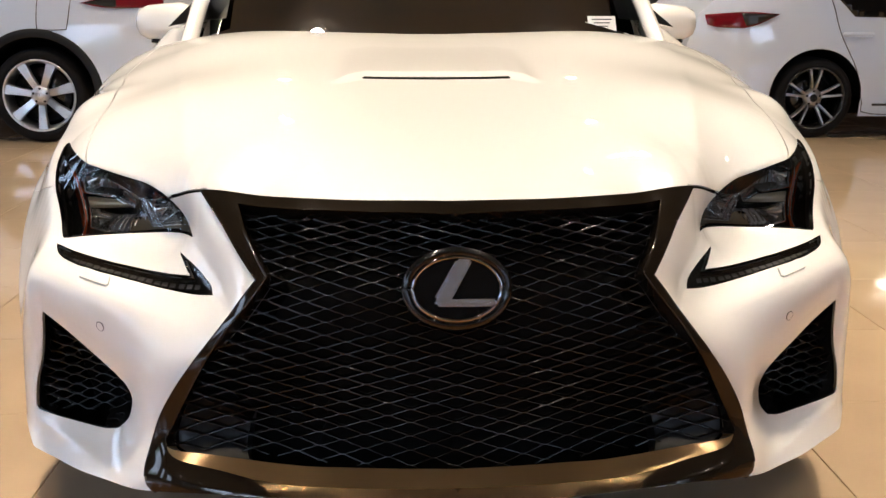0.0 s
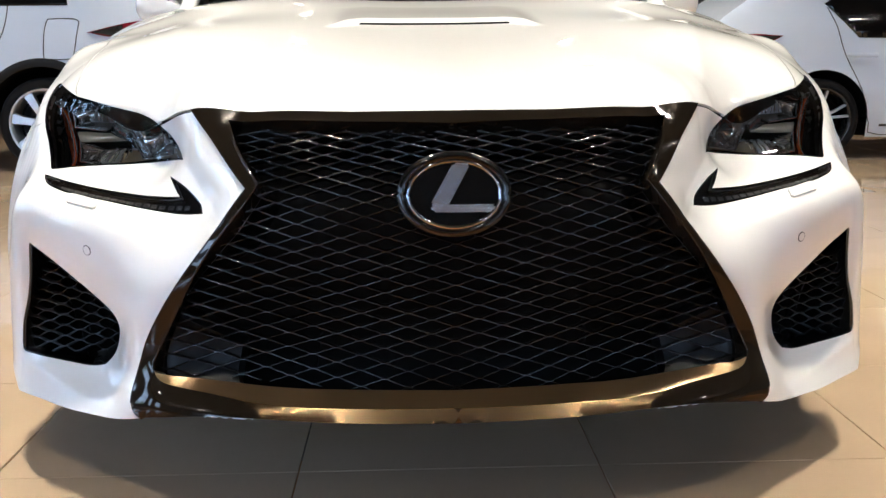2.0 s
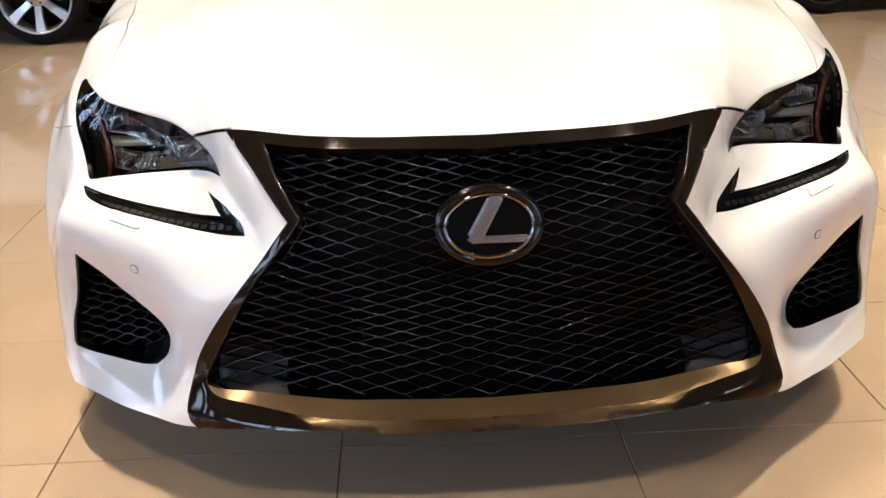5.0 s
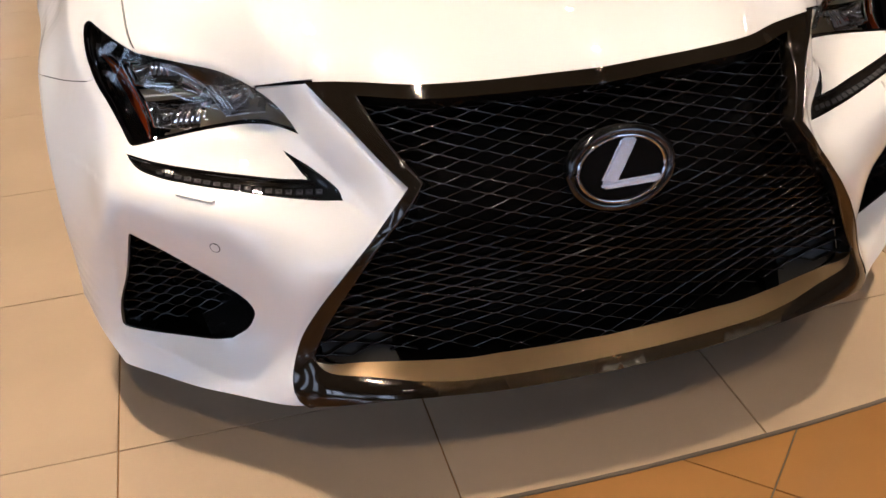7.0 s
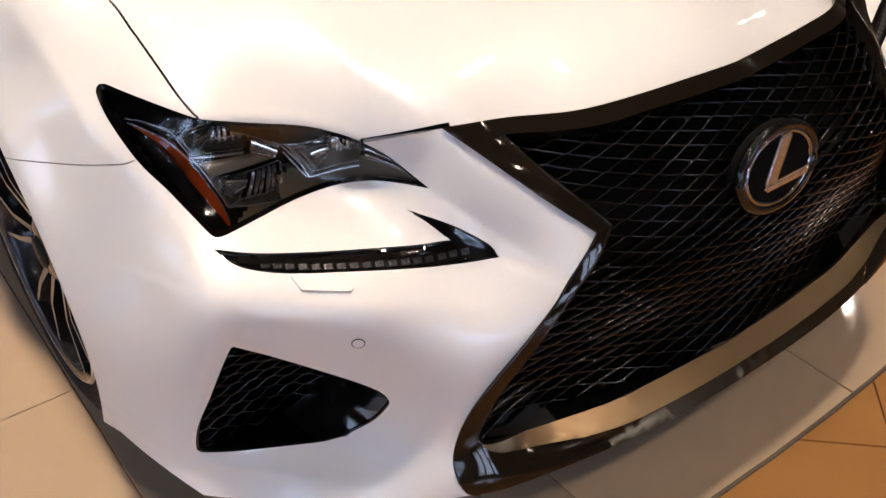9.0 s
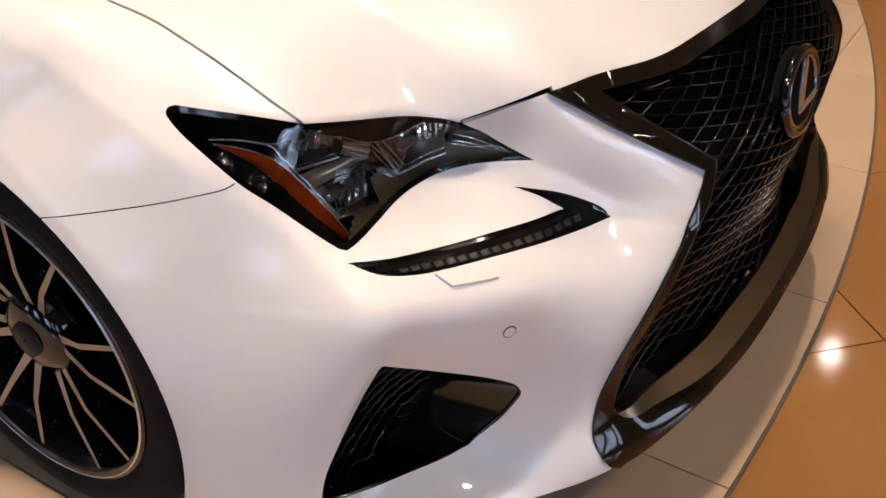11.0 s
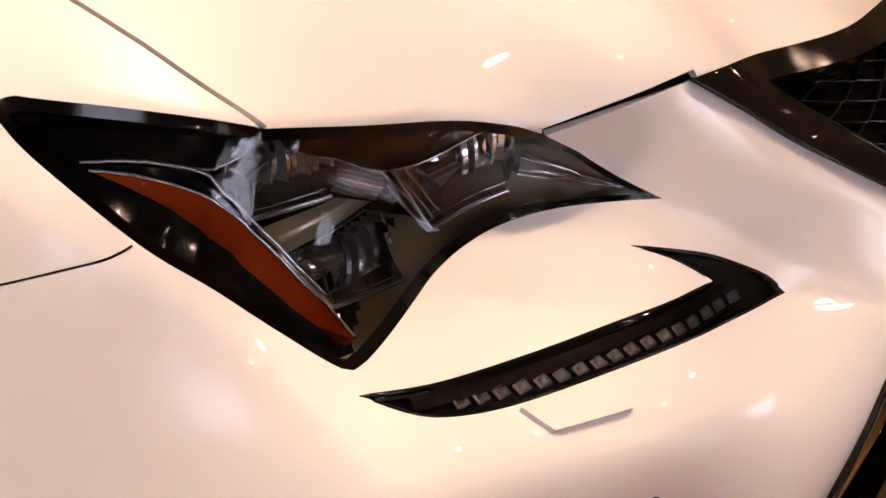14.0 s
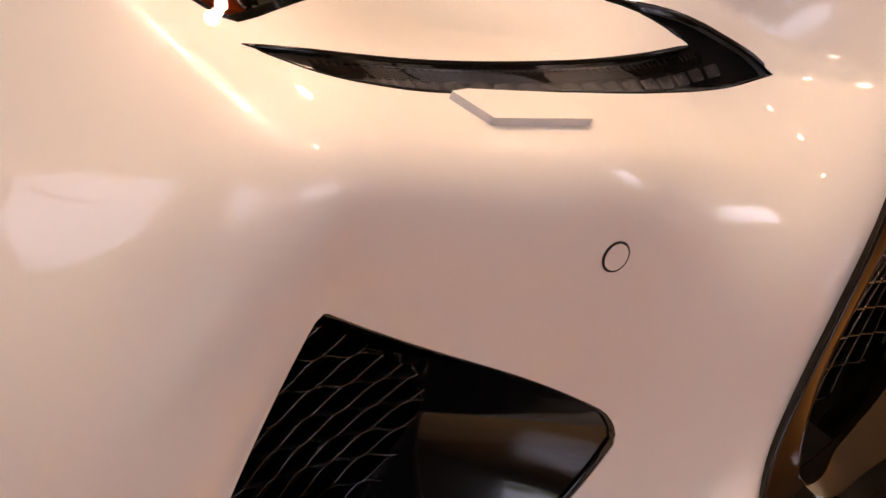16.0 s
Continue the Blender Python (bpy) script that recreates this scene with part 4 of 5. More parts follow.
    rim_strip("black_border", DRL, DRL_BORDER, -0.0005, -0.002, GLOSS_BLACK, drl, s)
    ev, ef = [], []
    tube(ev, ef, mirrored(skin(DRL, -0.001), s), 0.0016, 6, True)
    mesh_ob("seal", ev, ef, GLOSS_BLACK, drl)
    guide = curve(DRL_GUIDE, 0.10)
    gv, gf = [], []
    for i, ab in enumerate(guide):
        for db, dep in ((0.13, -0.004), (0.0, -0.003), (-0.13, -0.005)):
            q = skin([ab + (0, db)], dep + 0.0005 * (i % 2))[0]
            gv.append((q[0] * s, q[1], q[2]))
    gf = [(3 * i + k, 3 * i + 3 + k, 3 * i + 4 + k, 3 * i + 1 + k) for i in range(len(guide) - 1) for k in (0, 1)]
    mesh_ob("light_guide", gv, gf, LAMP_SHADE, drl, "ribbed dark grey light guide", smooth=False)
    row_line = curve(DRL_ROW, 0.02)
    for k in range(17):
        ab = row_line[int((len(row_line) - 1) * k / 16)]
        p, u, v, w = frame_at(ab, -0.006)
        ring = [(-0.0058, -0.0046), (0.0050, -0.0046), (0.0058, -0.0036), (0.0058, 0.0040), (-0.0046, 0.0046), (-0.0058, 0.0036)]
        dv = [p + u * x + v * z for x, z in ring] + [p + w * 0.002 + u * x * 0.82 + v * z * 0.82 for x, z in ring] + [p - w * 0.001 + u * x * 0.45 + v * z * 0.45 for x, z in ring] + [p - w * 0.0015]
        df = [(r * 6 + i, r * 6 + (i + 1) % 6, r * 6 + 6 + (i + 1) % 6, r * 6 + 6 + i) for r in (0, 1) for i in range(6)] + [(12 + i, 12 + (i + 1) % 6, 18) for i in range(6)]
        mesh_ob("led", mirrored(dv, s), df, LED_GREY, drl, "small grey diode cell")
    bar_v, bar_f = [], []
    tube(bar_v, bar_f, mirrored(skin(curve([(a, b - 0.30) for a, b in DRL_ROW], 0.2), -0.010), s), 0.0016, 6)
    mesh_ob("lower_bar", bar_v, bar_f, GLOSS_BLACK, drl)

    fog = wall_round("corner_intake", FOG.mean(0) + (FOG - FOG.mean(0)) * 0.985, GLOSS_BLACK, coupe, 0.135, sides=(s,), off=-0.002, label="black triangular corner intake with wavy mesh")
    # added near-black sheet for the depth shade of the intake
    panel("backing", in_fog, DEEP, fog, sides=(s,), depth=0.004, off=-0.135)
    rv, rf = [], []
    tube(rv, rf, mirrored(skin(FOG, -0.006), s), 0.005, 8, True)
    mesh_ob("rim", rv, rf, GLOSS_BLACK, fog)
    inner_edge = skin(curve([(24.6, 13.85), (23.56, 13.26), (22.6, 12.64), (21.97, 12.13), (21.63, 11.5), (21.78, 10.9), (22.52, 9.77), (23.9, 8.65), (25.4, 8.38)], 0.2), -0.004)
    count = len(inner_edge)
    blank_v = mirrored(np.vstack([inner_edge, inner_edge + (0.004, 0.02, 0), inner_edge + (0.02, 0.13, 0)]), s)
    mesh_ob("blank", blank_v, [(r * count + i, r * count + i + 1, (r + 1) * count + i + 1, (r + 1) * count + i) for r in (0, 1) for i in range(count - 1)], GLOSS_BLACK, fog, "smooth gloss black inner wall")
    wv, wf = [], []
    b, k = 16.6, 0
    while b > 8.0:
        aa = np.arange(21.4, 32.5, 0.16)
        wave = np.cos(2 * math.pi * aa / 2.3 + math.pi * (k % 2))
        for run in runs_inside(np.c_[aa, b + 0.19 * wave + (aa - 25) * -0.05], FOG):
            back = 0.020 + 0.095 * np.clip((31.5 - run[:, 0]) / 9.5, 0, 1)
            strand(wv, wf, run, 0, s, 0.0010, 0.010, (skin(run) + np.c_[0 * back, back, 0 * back], normals(run)))
        b -= 0.37
        k += 1
    tagged(mesh_ob("intake_mesh", wv, wf, WIRE, fog), kind="stuff")

    panel("washer_cap", in_washer, PEARL, coupe, sides=(s,), depth=0.008, off=0.005, label="body-coloured headlamp washer cap")
    p, u, v, w = frame_at((23.01, 15.93), 0.0005)
    ring = [p + 0.0088 * (math.cos(c) * u + math.sin(c) * v) for c in np.linspace(0, 2 * math.pi, 32, endpoint=False)]
    sv, sf = [], []
    tube(sv, sf, mirrored(ring, s), 0.0008, 6, True)
    sensor = mesh_ob("parking_sensor", sv, sf, BLACK_PLASTIC, coupe, "round parking sensor set in the bumper")
    disc = mirrored([p + 0.0012 * w] + [p + 0.0008 * w + 0.0081 * (math.cos(c) * u + math.sin(c) * v) for c in np.linspace(0, 2 * math.pi, 32, endpoint=False)], s)
    mesh_ob("face", disc, [(0, 1 + i, 1 + (i + 1) % 32) for i in range(32)], PEARL, sensor)

# ---- wheels ----
def wheel(parent, centre, out, radius, rim, width, face, style, spokes):
    """A wheel standing in the plane x (out: which way its face looks) or y; returns the wheel part with its own pieces."""
    axis = "x" if abs(out[0]) else "y"
    sgn = out[0] if axis == "x" else out[1]
    c = Vector(centre)

    def put(name, prof, mat, owner, label="", steps=64):
        v, f = lathe([(h * sgn, r) for h, r in prof], steps, axis)
        return mesh_ob(name, [Vector(q) + c for q in v], f, mat, owner, label)

    w = width / 2
    tyre = put("wheel", [(-w, rim + 0.004), (-w, radius - 0.035), (-w + 0.02, radius - 0.008), (-w + 0.05, radius), (w - 0.05, radius), (w - 0.022, radius - 0.006),
                         (w - 0.006, radius - 0.022), (w + 0.004, radius - 0.05), (w, rim + 0.012), (w - 0.012, rim + 0.002)], RUBBER, parent, "wheel with a black low tyre and alloy rim")
    put("rim", [(w - 0.002, rim + 0.006), (w + 0.002, rim - 0.002), (w - 0.006, rim - 0.010), (w - 0.05, rim - 0.024), (-w, rim - 0.03)], ALLOY if style == "bright" else DARK_ALLOY, tyre)
    lip = 0.003 if style == "twin" else 0.007
    put("rim_edge", [(w - 0.004, rim + lip), (w + 0.0025, rim + lip - 0.003), (w + 0.003, rim - 0.001), (w - 0.002, rim - 0.003)], DARK_ALLOY if style == "dark" else ALLOY, tyre, "machined rim edge")
    put("brake_disc", [(w - 0.13, rim * 0.78), (w - 0.12, rim * 0.78), (w - 0.12, 0.06)], DARK_ALLOY, tyre)
    put("back_plate", [(w - 0.15, rim - 0.02), (w - 0.15, 0.01)], DEEP, tyre)
    put("hub", [(w - 0.05, 0.075), (w - 0.028, 0.07), (w - 0.018, 0.045), (w - 0.015, 0.004)], GLOSS_BLACK if style == "twin" else face, tyre)
    put("hub_cap", [(w - 0.016, 0.030), (w - 0.010, 0.028), (w - 0.009, 0.002)], BLACK_PLASTIC if style != "bright" else ALLOY, tyre, steps=24)
    along, across = Vector(out), Vector((0, 0, 1)).cross(Vector(out))
    n = len(spokes)
    for i, (turn, foot, tip, root_w, tip_w) in enumerate(spokes):
        bm = bmesh.new()
        pts = []
        for r, th, hw, dep in ((0.055, foot, root_w, 0.030), (rim * 0.55, (foot + tip) / 2, (root_w + tip_w) / 2 * 0.85, 0.012), (rim - 0.008, tip, tip_w, 0.008)):
            a = turn + th
            d = (across * math.cos(a) + Vector((0, 0, 1)) * math.sin(a))
            e = (across * -math.sin(a) + Vector((0, 0, 1)) * math.cos(a))
            mid = c + d * r + along * (w - dep)
            pts.append([bm.verts.new(mid + e * hw * k + along * h) for k, h in ((-1, -0.028), (-0.8, 0), (0.8, 0), (1, -0.028))])
        for a, b in zip(pts, pts[1:]):
            for k in range(4):
                bm.faces.new((a[k], a[(k + 1) % 4], b[(k + 1) % 4], b[k]))
        ob = part("spoke", bm, face, tyre)
        if style == "twin":
            ob.data.materials.append(STEEL)
            for poly in ob.data.polygons:
                if abs((poly.normal @ along)) > 0.86 and (poly.center - c) @ along > w - 0.03:
                    poly.material_index = 1
    if style != "twin":
        for k in range(5):
            a = k * 2 * math.pi / 5 + 0.3
            p = c + (across * math.cos(a) + Vector((0, 0, 1)) * math.sin(a)) * 0.052 + along * (w - 0.024)
            v, f = lathe([(0, 0.009), (0.006 * sgn, 0.009), (0.006 * sgn, 0.001)], 10, axis)
            mesh_ob("lug_nut", [Vector(q) + p for q in v], f, BLACK_PLASTIC, tyre)
    return tyre


twin = [(k * 2 * math.pi / 6 + 0.12, sgn * 0.16, sgn * 0.22, 0.010, 0.0050) for k in range(6) for sgn in (-1, 1)]
for s in (-1, 1):
    for wy in (WHEEL[0], WHEEL[0] + 2.73):
        wheel(coupe, (s * 0.765, wy, 0.333), (s, 0, 0), 0.333, 0.247, 0.25, DARK_ALLOY, "twin", twin)
    lv, lf = [], []
    turns = np.linspace(-0.35, math.pi + 0.35, 30)
    for x in (0.55, 0.868):
        lv += [(s * x, WHEEL[0] - 0.385 * math.cos(a), WHEEL[1] + 0.385 * math.sin(a)) for a in turns]
    lf = [(i, i + 1, 31 + i, 30 + i) for i in range(29)] + [tuple(range(30))]
    mesh_ob("wheel_liner", lv, lf, BLACK_PLASTIC, coupe, "black wheel arch liner")

# ---- the rest of the coupe ----
SIDE_Y = [1.25, 1.42, 1.8, 2.4, 3.0, 3.5, 3.9, 4.25, 4.5, 4.62]
SIDE_GROW = [0.95, 0.97, 0.985, 0.975, 0.985, 1.0, 0.99, 0.95, 0.86, 0.72]
SIDE_RING = [(0.84, 0.20), (0.90, 0.27), (0.925, 0.45), (0.935, 0.62), (0.925, 0.78), (0.89, 0.90), (0.82, 0.965), (0.74, 0.985)]


def body_grid(name, rows, mat, parent, label="", s=1):
    n = len(rows[0])
    v = [(x * s, y, z) for row in rows for x, y, z in row]
    f = [(i * n + k, (i + 1) * n + k, (i + 1) * n + k + 1, i * n + k + 1) for i in range(len(rows) - 1) for k in range(n - 1)]
    return mesh_ob(name, v, f, mat, parent, label)


def arch_gap(y, z):
    return (y - (WHEEL[0] + 2.73)) ** 2 + (z - WHEEL[1]) ** 2 < 0.37 ** 2


for s in (-1, 1):
    ys = np.arange(1.25, 4.63, 0.035)
    zs = np.linspace(0, len(SIDE_RING) - 1, 40)
    ring = np.c_[np.interp(zs, range(len(SIDE_RING)), [p[0] for p in SIDE_RING]), np.interp(zs, range(len(SIDE_RING)), [p[1] for p in SIDE_RING])]
    grow = np.interp(ys, SIDE_Y, SIDE_GROW)
    drop = np.interp(ys, [1.25, 1.42, 1.75], [0.915, 0.945, 1.0])
    v = [(s * x * g, y, z * d) for y, g, d in zip(ys, grow, drop) for x, z in ring]
    f = []
    for i in range(len(ys) - 1):
        for k in range(39):
            if not arch_gap(ys[i], ring[k][1]):
                f.append((i * 40 + k, (i + 1) * 40 + k, (i + 1) * 40 + k + 1, i * 40 + k + 1))
    mesh_ob("body_side", v, f, PEARL, coupe)
    # door mirror: white shell, black foot and underside
    bm = bmesh.new()
    box(bm, (s * 0.830, 1.76, 0.980), (0.20, 0.12, 0.125), bevel=0.045)
    for vert in bm.verts:
        k = (abs(vert.co.x) - 0.730) / 0.2
        vert.co.y += 0.05 * k * k
        vert.co.z = 0.980 + (vert.co.z - 0.980) * (0.80 + 0.3 * (1 - k))
    mirror = part("door_mirror", bm, PEARL, coupe, "white door mirror on a black foot", smooth=True)
    bm = bmesh.new()
    box(bm, (s * 0.815, 1.79, 0.922), (0.12, 0.085, 0.014), bevel=0.004)
    box(bm, (s * 0.750, 1.81, 0.940), (0.07, 0.05, 0.05), bevel=0.012)
    part("foot", bm, GLOSS_BLACK, mirror)
    bm = bmesh.new()
    box(bm, (s * 0.830, 1.832, 0.980), (0.165, 0.006, 0.09), bevel=0.002)
    part("mirror_glass", bm, CHROME, mirror)
    # pillar, door glass
    pv, pf = [], []
    tube(pv, pf, curve([(s * 0.678, 1.25, 0.885), (s * 0.655, 1.62, 1.12), (s * 0.60, 1.98, 1.31), (s * 0.56, 2.35, 1.37)], 0.05), 0.024, 8)
    mesh_ob("front_pillar", pv, pf, PEARL, coupe)
    rows = [[(0.755, y, 0.975), (0.70, y, 0.975 + (zt - 0.975) * 0.5), (0.585, y, zt)] for y, zt in ((1.45, 1.0), (1.75, 1.18), (2.1, 1.33), (2.6, 1.36), (3.1, 1.29), (3.5, 1.12), (3.75, 0.99))]
    body_grid("door_glass", rows, WINDOW_TINT, coupe, s=s)
rows = [[(x, 1.29 + 0.10 * (x / 0.67) ** 2 + (0.72 * t), 0.945 + 0.385 * t - 0.03 * (x / 0.67) ** 2 + 0.03 * math.sin(math.pi * t)) for x in np.linspace(-0.66 + 0.09 * t, 0.66 - 0.09 * t, 13)] for t in np.linspace(0, 1, 9)]
body_grid("windshield", rows, WINDOW_TINT, coupe, "dark tinted windshield")
rows = [[(x, y, z - 0.05 * (x / 0.58) ** 2) for x in np.linspace(-0.585, 0.585, 11)] for y, z in ((2.0, 1.345), (2.2, 1.38), (2.6, 1.393), (3.0, 1.36), (3.2, 1.325))]
body_grid("roof", rows, PEARL, coupe)
rows = [[(x, y, z - 0.03 * (x / 0.58) ** 2) for x in np.linspace(-w, w, 9)] for y, z, w in ((3.2, 1.325, 0.585), (3.6, 1.17, 0.64), (3.92, 1.01, 0.72))]
body_grid("rear_glass", rows, WINDOW_TINT, coupe)
rows = [[(x, y, z) for x in np.linspace(-w, w, 7)] for y, z, w in ((3.9, 1.0, 0.76), (4.3, 1.0, 0.72), (4.55, 1.01, 0.66), (4.6, 0.9, 0.62), (4.66, 0.6, 0.68), (4.58, 0.25, 0.62))]
body_grid("trunk_lid", rows, PEARL, coupe)
bm = bmesh.new()
box(bm, (0, 0.75, 0.190), (1.05, 1.28, 0.012))
box(bm, (0, 2.9, 0.21), (1.70, 3.1, 0.03))
part("undertray", bm, BLACK_PLASTIC, coupe)
bm = bmesh.new()
box(bm, (0, 1.66, 0.93), (1.26, 0.46, 0.05), bevel=0.02)
part("dashboard", bm, SEAT_LEATHER, coupe)
bm = bmesh.new()
box(bm, (0, 2.6, 0.55), (1.3, 1.8, 0.6), bevel=0.1)
part("cabin_floor", bm, SEAT_LEATHER, coupe)
sheet = part("price_sheet", box(bmesh.new(), (0.532, 1.435, 0.985), (0.085, 0.002, 0.05), Euler((radians(-28), 0, radians(4))).to_matrix()), PAPER, coupe, "white printed sheet behind the windshield")
for k, dz in enumerate((0.012, 0.002, -0.008)):
    part("print_line", box(bmesh.new(), (0.532, 1.4335 + 0.5 * dz, 0.986 + dz), (0.06 - 0.012 * k, 0.001, 0.003), Euler((radians(-28), 0, radians(4))).to_matrix()), INK, sheet)


# ---- other cars in the showroom, side on ----
def flat_net(loop, holes, step, side):
    """A curved side panel from its outline (length, height), with openings."""
    from mathutils.geometry import delaunay_2d_cdt
    pts, edges = [], []
    for lp in [loop] + holes:
        k, n = len(pts), len(lp)
        pts += [Vector(p) for p in lp]
        edges += [(k + i, k + (i + 1) % n) for i in range(n)]
    lo, hi = loop.min(0), loop.max(0)
    uu, zz = np.meshgrid(np.arange(lo[0] + step / 2, hi[0], step), np.arange(lo[1] + step / 2, hi[1], step))
    pts += [Vector(p) for p in np.c_[uu.ravel(), zz.ravel()]]
    out = delaunay_2d_cdt(pts, edges, [], 0, 1e-4)
    p = np.array([tuple(v) for v in out[0]])
    t = np.array([tuple(f) for f in out[2]])
    m = p[t].mean(axis=1)
    ok = inside(m, loop)
    for h in holes:
        ok &= ~inside(m, h)
    return p, t[ok]


def parked_car(name, label, rear_x, way, side_y, top, sill, wheels, arch_r, spec):
    """A closed car body: two curved sides, the strip of roof, hood and tail between them, wheels, lamps, glass and seams."""
    car = empty(name, label, "car", (rear_x + way * 2.2, side_y + 0.9, 0))
    car_inv = Matrix.Translation((-(rear_x + way * 2.2), -(side_y + 0.9), 0))

    def own(ob):
        ob.data.transform(car_inv) if ob.parent == car else None
        return ob

    def side_depth(u, z):
        return 0.03 * ((z - 0.62) / 0.4) ** 2 + np.where(z > 1.0, 0.16 * np.clip((z - 1.0) / 0.6, 0, 1.2) ** 1.2, 0) + 0.10 * np.clip((0.45 - u) / 0.45, 0, 1) ** 2 + 0.12 * np.clip((u - spec["length"] + 0.6) / 0.6, 0, 1) ** 2

    def at(u, z, off=0.0, far=False):
        y = side_depth(np.asarray(u, float), np.asarray(z, float)) - off
        yy = side_y + y if not far else side_y + spec["width"] - y
        return np.c_[rear_x + way * np.asarray(u, float), yy, np.asarray(z, float)]

    r, wz, centres = wheels
    base = []
    for cu in centres:
        base += [(cu - arch_r, sill)] + [(cu - arch_r * math.cos(a), wz + arch_r * math.sin(a)) for a in np.linspace(0.02, math.pi - 0.02, 24)] + [(cu + arch_r, sill)]
    loop = np.array(top[::-1] + base) if top[0][0] < top[-1][0] else np.array(top + base)
    p, t = flat_net(loop, spec.get("holes", []), 0.07, 1)
    for far in (False, True):
        own(mesh_ob("body_side", at(p[:, 0], p[:, 1], far=far), t, spec["paint"], car))
    edge = np.array(top)
    a, b = at(edge[:, 0], edge[:, 1]), at(edge[:, 0], edge[:, 1], far=True)
    n = len(edge)
    own(mesh_ob("body_shell", np.vstack([a, b]), [(i, i + 1, n + i + 1, n + i) for i in range(n - 1)], spec["paint"], car))
    bm = bmesh.new()
    mid_x = rear_x + way * spec["length"] / 2
    box(bm, (mid_x, side_y + spec["width"] / 2, sill + 0.05), (spec["length"] - 0.5, spec["width"] - 0.5, 0.1))
    own(part("underbody", bm, DEEP, car))
    for cu in centres:
        for far in (False, True):
            y = side_y + 0.135 if not far else side_y + spec["width"] - 0.135
            w = wheel(car, (rear_x + way * cu, y, r), (0, -1 if not far else 1, 0), r, spec["rim"], 0.23, spec["face"], spec["style"], spec["spokes"])
            for o in (w, *w.children):
                o.data.transform(car_inv)
        lv = []
        turns = np.linspace(0, math.pi, 20)
        for y in (side_y + 0.02, side_y + 0.42):
            lv += [(rear_x + way * (cu - (arch_r + 0.005) * math.cos(q)), y, wz + (arch_r + 0.005) * math.sin(q)) for q in turns]
        own(mesh_ob("wheel_liner", lv, [(i, i + 1, 21 + i, 20 + i) for i in range(19)] + [tuple(range(20, 40))], DEEP, car))
        if spec.get("cladding"):
            turns = np.linspace(-0.15, math.pi + 0.15, 30)
            cv = []
            for rad, off in ((arch_r - 0.004, 0.002), (arch_r + 0.02, 0.014), (arch_r + spec["cladding"], 0.012), (arch_r + spec["cladding"] + 0.004, -0.004)):
                cv += list(at(cu - rad * np.cos(turns), wz + rad * np.sin(turns), off))
            own(mesh_ob("arch_cladding", cv, [(k * 30 + i, k * 30 + i + 1, (k + 1) * 30 + i + 1, (k + 1) * 30 + i) for k in range(3) for i in range(29)], BLACK_PLASTIC, car, "dark grey wheel arch cladding"))
    for line in spec["seams"]:
        c = curve(line, 0.05)
        sv, sf = [], []
        tube(sv, sf, at(c[:, 0], c[:, 1], 0.001), 0.0032, 6)
        own(mesh_ob("panel_gap", sv, sf, DEEP, car))
    for pname, lp, off, mat, lab in spec["patches"]:
        lp = outline(*lp, step=0.04)
        q, tt = flat_net(lp, [], 0.05, 1)
        made = mesh_ob(pname, at(q[:, 0], q[:, 1], off), tt, mat, car, lab)
        bm = bmesh.new()
        bm.from_mesh(made.data)
        rim_edges = [e for e in bm.edges if e.is_boundary]
        ext = bmesh.ops.extrude_edge_only(bm, edges=rim_edges)
        bmesh.ops.translate(bm, vec=(0, 0.03, 0), verts=[v for v in ext["geom"] if isinstance(v, bmesh.types.BMVert)])
        bm.to_mesh(made.data)
        bm.free()
        own(made)
    for pname, (u, z), size, mat, lab in spec["boxes"]:
        c = at([u], [z], 0.012)[0]
        own(part(pname, box(bmesh.new(), c, size, bevel=min(size) * 0.35), mat, car, lab, smooth=True))
    return car


six = [(k * 2 * math.pi / 7 + 0.25, 0.0, 0.0, 0.028, 0.044) for k in range(7)]
fork = [(k * 2 * math.pi / 5 + 0.3, sg * 0.16, sg * 0.20, 0.013, 0.010) for k in range(5) for sg in (-1, 1)]
